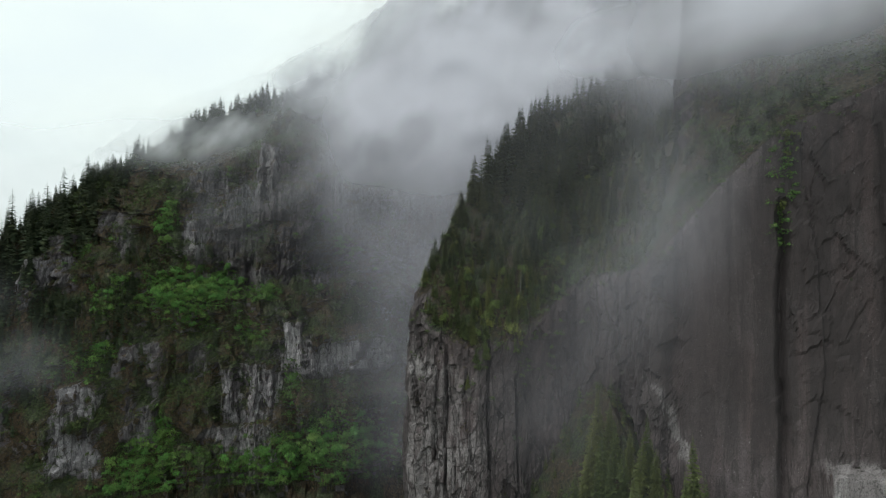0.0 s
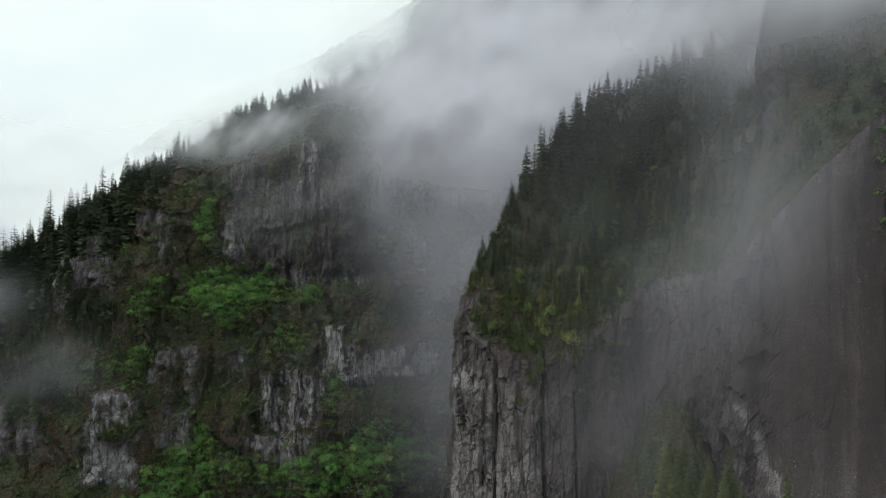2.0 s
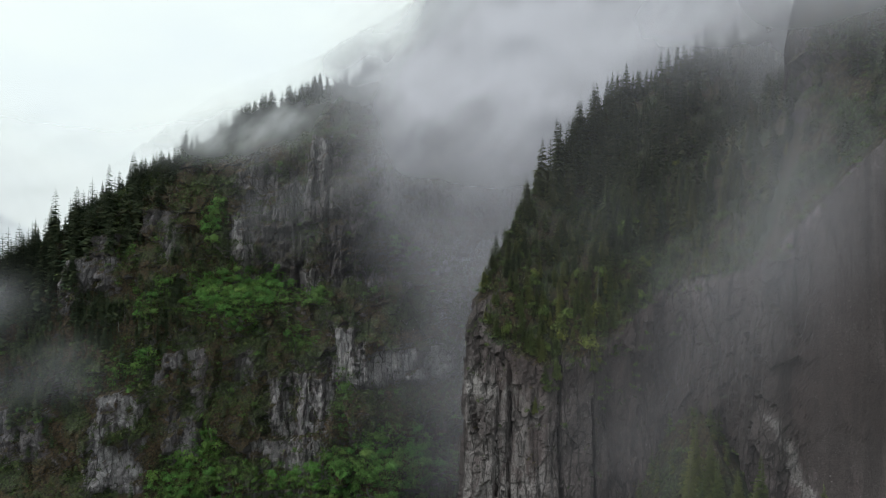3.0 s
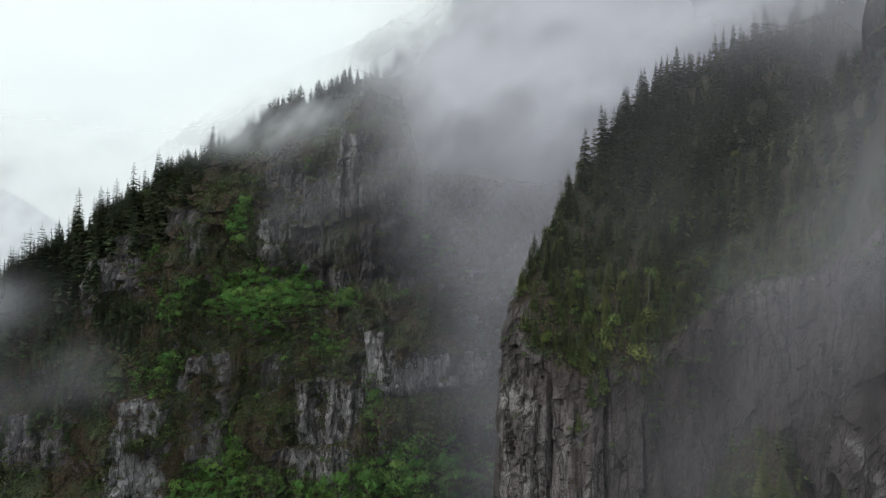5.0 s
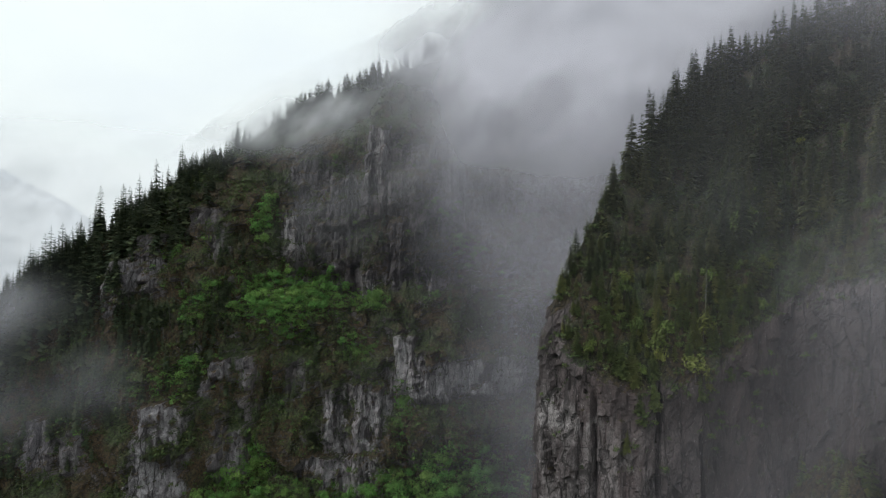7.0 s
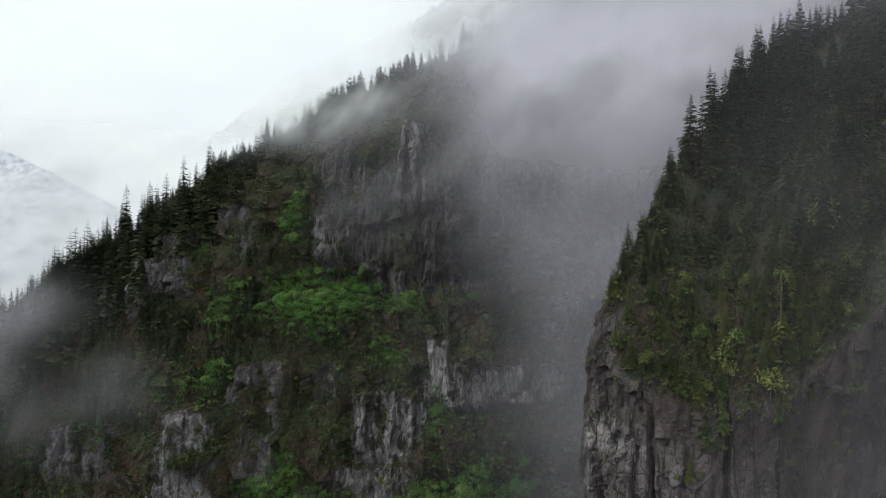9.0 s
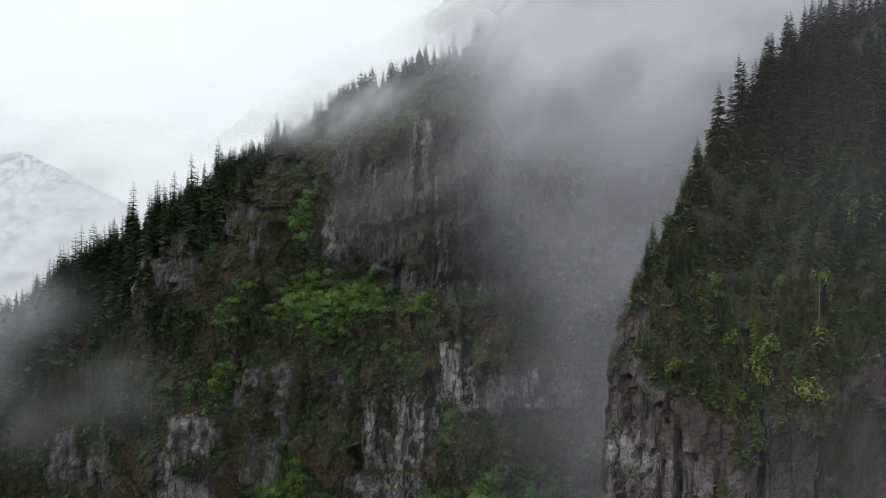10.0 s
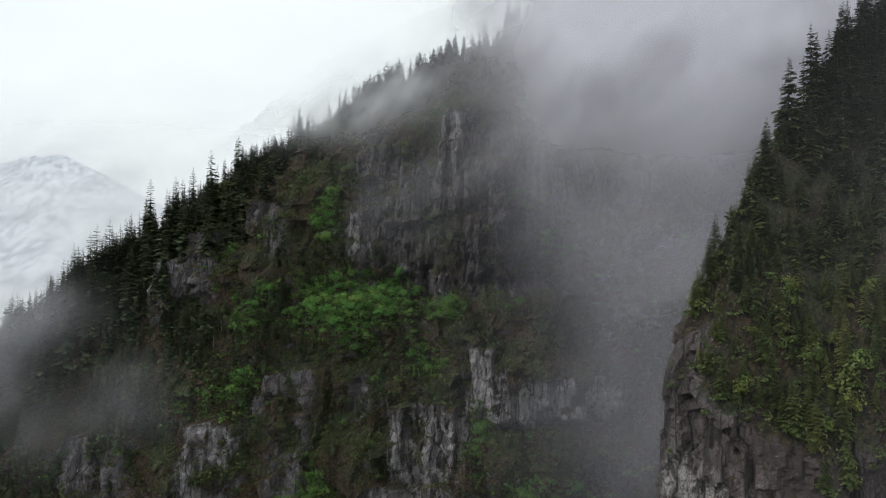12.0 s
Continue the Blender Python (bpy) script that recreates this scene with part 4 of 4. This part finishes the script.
bushy = [leaf_dome(520 + k, 1.9, 2.6, 70, 0.36) for k in range(6)]
bush_zone = bluff * (2.2 * smooth(3.6, 3.0, UC) * smooth(1.7, 2.1, LEVEL) * smooth(3.2, 3.05, LEVEL) + 1.3 * smooth(0.97, 1.1, LEVEL) * smooth(1.9, 1.2, LEVEL) + 0.35 * smooth(1.2, 1.5, LEVEL) * smooth(3, 2.9, LEVEL)) + smooth(7.9, 8.1, UC) * (smooth(0.985, 1.1, LEVEL) * smooth(3.6, 2.8, LEVEL) + 1.5 * smooth(0.97, 1.0, LEVEL) * smooth(1.3, 1.1, LEVEL)) * (cx < 230)
drip = smooth(2.1, 2.3, UC) * smooth(6.5, 5.5, UC) * smooth(0.84, 0.97, LEVEL) * smooth(1.05, 1.0, LEVEL) * 1.6 * smooth(0.46, 0.56, fbm(s_len / 8, cz / 60, cz * 0, 3, 89))
cap = 1.3 * smooth(2.0, 2.1, UC) * smooth(2.9, 2.6, UC) * smooth(1.0, 1.15, LEVEL) * smooth(2.1, 1.8, LEVEL) * smooth(0.45, 0.55, fbm(s_len / 4, cz / 6, cz * 0, 3, 97))
places = scatter(CLIFF, CLIFF_N, bush_zone + drip + cap, 1050, 721, 0.9)
sizes = np.random.default_rng(722).uniform(0.4, 1.2, len(places))
tagged(joined("bluff_shrubs", bushy, places, sizes, LEAF_BRUSH, 723), "yellow-green shrubs along the lip of the bluff", "shrubs", kind="stuff")
cleft = box_mask(s_len, cz, plan[10] - 3, plan[10] + 5, 262, 312, 3) + 0.5 * blob(s_len, cz, plan[9] + 4, 290, 4, 4)
places = scatter(CLIFF, CLIFF_N, cleft, 60, 731, 1.2)
tagged(joined("wall_shrubs", bushy, places, np.random.default_rng(732).uniform(0.6, 1.4, len(places)), LEAF_STUFF, 733), "shrubs growing down a cleft in the tall wall", "shrubs", kind="stuff")

# tall conifers in the gully at the wall's foot
gully = [tree_kind("conifer", "tall yellow-green conifer in the rocky gully", "conifer tree", conifer_arrays(740 + k, 34, 5.2, 46, 9, 8, 0.02, 0.85), trunk_arrays(750 + k, 33, 0.45), CONIFER_LIGHT) for k in range(3)]
q = np.random.default_rng(760)
spots = [(71, 322), (66, 315), (74, 318), (76, 312), (62, 308), (69, 305), (57, 300), (81, 306), (87, 300), (82, 296), (87, 290), (76, 296), (100, 284), (94, 276), (101, 274), (69, 294), (62, 294), (88, 276), (52, 292), (77, 284)]
tops = [0.97, 1.13, 0.85, 0.72, 1.19, 1.11, 1.35, 0.66, 0.92, 0.77, 0.76, 0.94, 1.35, 1.08, 1.23, 1.22, 1.35, 0.79, 1.4, 1.09]
places = []
for x, y in spots:
    k = np.argmin((tx - x) ** 2 + (ty - y) ** 2)
    places.append((TALUS.reshape(-1, 3)[k], (0, 0, 1)))
plant_things(gully, places, tops, 761, "conifers in the gully")
places = scatter(TALUS, TALUS_N, (talus_z > 110) * 1.0, 420, 765, 1.5)
tagged(joined("gully_shrubs", bushy, places, np.random.default_rng(766).uniform(0.5, 1.2, len(places)), LEAF_BRUSH, 767), "shrubs covering the gully's broken rock", "shrubs", kind="stuff")
places = scatter(TALUS, TALUS_N, (talus_z > 125) * 1.0, 130, 768, 1.9)
tagged(joined("gully_young_conifers", young, places, np.random.default_rng(769).uniform(0.5, 1.2, len(places)), CONIFER_LOW, 770), "young conifers crowding the gully's broken rock", "young conifers", kind="stuff")

# ---- mist ----
reach_y = FAR_FRONT[..., 1].copy()
for axis in (0, 1):
    for k in range(3):
        reach_y = np.minimum(reach_y, np.minimum(np.roll(reach_y, 2, axis), np.roll(reach_y, -2, axis)))


def face_at(x, z):
    """How far back the mountain's foremost rock lies at x across and z up."""
    i = np.clip(np.searchsorted(far_x, x), 0, len(far_x) - 1)
    t = (z - Z0) / np.maximum(np.interp(x, CREST_X, CREST_Z) - Z0, 20)
    return reach_y[np.clip(np.searchsorted(far_t, t), 0, len(far_t) - 1), i]


def mist_bank(name, label, line, z0, z1, blobs, seed, ripple=8.0, strength=1.0, grain=40.0, uneven=1.0, material=MIST, thin=False):
    """A rippled veil of vapour that stands along a line in plan; blobs give its thick places as (x, z, reach across, reach up, thickness)."""
    line = np.array(line, float)
    s = np.concatenate([[0], np.cumsum(np.hypot(*np.diff(line, axis=0).T))])
    n, rws = 150, 120
    t = np.linspace(0, s[-1], n)
    x, y = np.interp(t, s, line[:, 0]), np.interp(t, s, line[:, 1])
    Z = np.linspace(z0, z1, rws)[:, None] + 0 * x
    X, Y = x + 0 * Z, y + 0 * Z
    dens = sum(a * blob(X, Z, bx, bz, rx, rz) for bx, bz, rx, rz, a in blobs)
    U, W = 0.64 * X + 0.77 * Z, 0.77 * X - 0.64 * Z
    warp = fbm(U / (grain * 1.35), W / (grain * 0.85), X * 0 + seed, 5, seed, 0.52)
    dens = np.clip(dens * (1 + uneven * (0.9 * smooth(0.2, 0.8, warp) - 0.5)), 0, 0.97) * strength
    if thin:
        dens = np.minimum(dens, 0.185 + 0.75 * smooth(295, 375, Z + 25 * (warp - 0.5)))
    edge = np.minimum(np.minimum(t - t[0], t[-1] - t)[None, :] / (0.08 * s[-1]), np.minimum(Z - z0, z1 - Z) / (0.08 * (z1 - z0)))
    dens = dens * np.clip(edge, 0, 1)
    on_face = (X < 340) * (X > -500) * (Y < 700)
    dens = dens * np.where((X < -110) * (Y < 700), smooth(26, 4, Z - np.interp(X, CREST_X, CREST_Z)), 1)
    dens = dens * np.where(on_face, smooth(6, 40, face_at(X, Z) - Y), 1)
    Y = Y + ripple * 2 * (fbm(X / 50, Z / 50, X * 0, 3, seed + 50) - 0.5)
    ob = grid_object(name, np.stack([X, Y, Z], -1), material, True)
    at = ob.data.attributes.new("vapour", "FLOAT", "POINT")
    at.data.foreach_set("value", dens.ravel().astype(np.float32))
    return tagged(ob, label, "mist", kind="structure")


mist_bank("mist_gully", "pale mist welling up between bluff and mountain", [(-200, 500), (20, 486), (260, 490)], 80, 680,
          [(-58, 330, 26, 56, 0.14), (4, 295, 36, 75, 0.32), (-30, 345, 46, 42, 0.38), (-60, 382, 38, 26, 0.40), (12, 405, 70, 52, 0.56), (105, 425, 95, 55, 0.42), (48, 530, 62, 80, 0.9), (150, 520, 90, 70, 0.5), (60, 330, 80, 90, 0.28), (-14, 205, 34, 46, 0.13), (-14, 150, 40, 50, 0.12)], 901, 8.0, 1.0, 46.0, 1.0, MIST, True)
mist_bank("mist_gully", "thin mist drifting before the far cliffs", [(-260, 522), (20, 514), (260, 524)], 80, 680,
          [(-60, 320, 30, 70, 0.1), (0, 295, 40, 82, 0.22), (-20, 380, 62, 48, 0.4), (-90, 388, 42, 16, 0.26), (48, 515, 60, 70, 0.9), (150, 520, 90, 70, 0.3), (-75, 310, 40, 60, 0.06), (-70, 190, 50, 60, 0.05)], 902, 8.0, 1.0, 40.0, 1.0, MIST, True)
for bank_y, seed in ((468, 911), (504, 912)):
    mist_bank("mist_gully", "veil of mist drifting up the gully", [(-180, bank_y + 10), (20, bank_y), (260, bank_y + 4)], 80, 480,
              [(4, 300, 38, 72, 0.13), (-8, 358, 58, 38, 0.17), (-16, 205, 34, 46, 0.05), (-14, 150, 40, 50, 0.05), (70, 330, 70, 70, 0.12)], seed, 6.0, 1.0, 38.0, 1.2, MIST, True)
mist_bank("mist_upper", "mist veiling the wood above the bluff", [(30, 425), (90, 400), (190, 385)], 260, 520,
          [(142, 388, 34, 50, 0.35), (150, 430, 45, 40, 0.5), (82, 382, 42, 22, 0.5)], 908, 5.0, 1.0, 50.0)
mist_bank("mist_wall", "grey mist hanging before the tall rock wall", [(-40, 318), (0, 308), (60, 290), (100, 256), (150, 240), (220, 220)], 80, 520,
          [(86, 280, 16, 26, 0.28), (69, 250, 18, 24, 0.16), (58, 225, 26, 22, 0.05), (42, 196, 26, 24, 0.07), (80, 180, 40, 60, 0.02), (92, 318, 40, 30, 0.06), (165, 380, 40, 30, 0.1), (87, 354, 25, 26, 0.30), (118, 352, 36, 19, 0.36), (108, 390, 36, 34, 0.36), (140, 400, 40, 40, 0.16), (140, 352, 30, 20, 0.14), (50, 318, 30, 34, 0.05), (28, 284, 22, 22, 0.045), (150, 376, 45, 22, 0.22), (10, 290, 50, 50, 0.02)], 903, 5.0, 1.0, 70.0)
mist_bank("mist_left", "low mist rolling over the lower forest", [(-430, 400), (-330, 420), (-200, 440)], 80, 340,
          [(-300, 238, 24, 13, 0.26), (-350, 228, 40, 28, 0.5), (-250, 207, 20, 11, 0.08), (-254, 190, 22, 10, 0.12), (-310, 185, 30, 18, 0.12)], 904, 6.0, 1.0, 30.0)
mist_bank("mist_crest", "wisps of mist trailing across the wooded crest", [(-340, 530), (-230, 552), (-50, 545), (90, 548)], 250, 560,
          [(-245, 350, 38, 13, 0.24), (-172, 362, 40, 18, 0.36), (-205, 350, 32, 15, 0.38), (-140, 374, 36, 18, 0.26), (-40, 440, 40, 26, 0.5), (20, 470, 60, 40, 0.65), (-140, 312, 60, 48, 0.12), (-95, 398, 40, 16, 0.6), (-85, 416, 36, 18, 0.45), (-48, 388, 36, 26, 0.85), (-10, 425, 45, 34, 0.75)], 905, 4.0, 1.0, 26.0, 1.2, LIT_MIST)
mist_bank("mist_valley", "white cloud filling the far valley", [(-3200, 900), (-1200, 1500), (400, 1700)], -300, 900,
          [(-1400, 60, 2200, 330, 0.97), (-1400, 430, 2200, 160, 0.5)], 906, 10.0, 1.0, 900.0, 0.1, LIT_CLOUD)
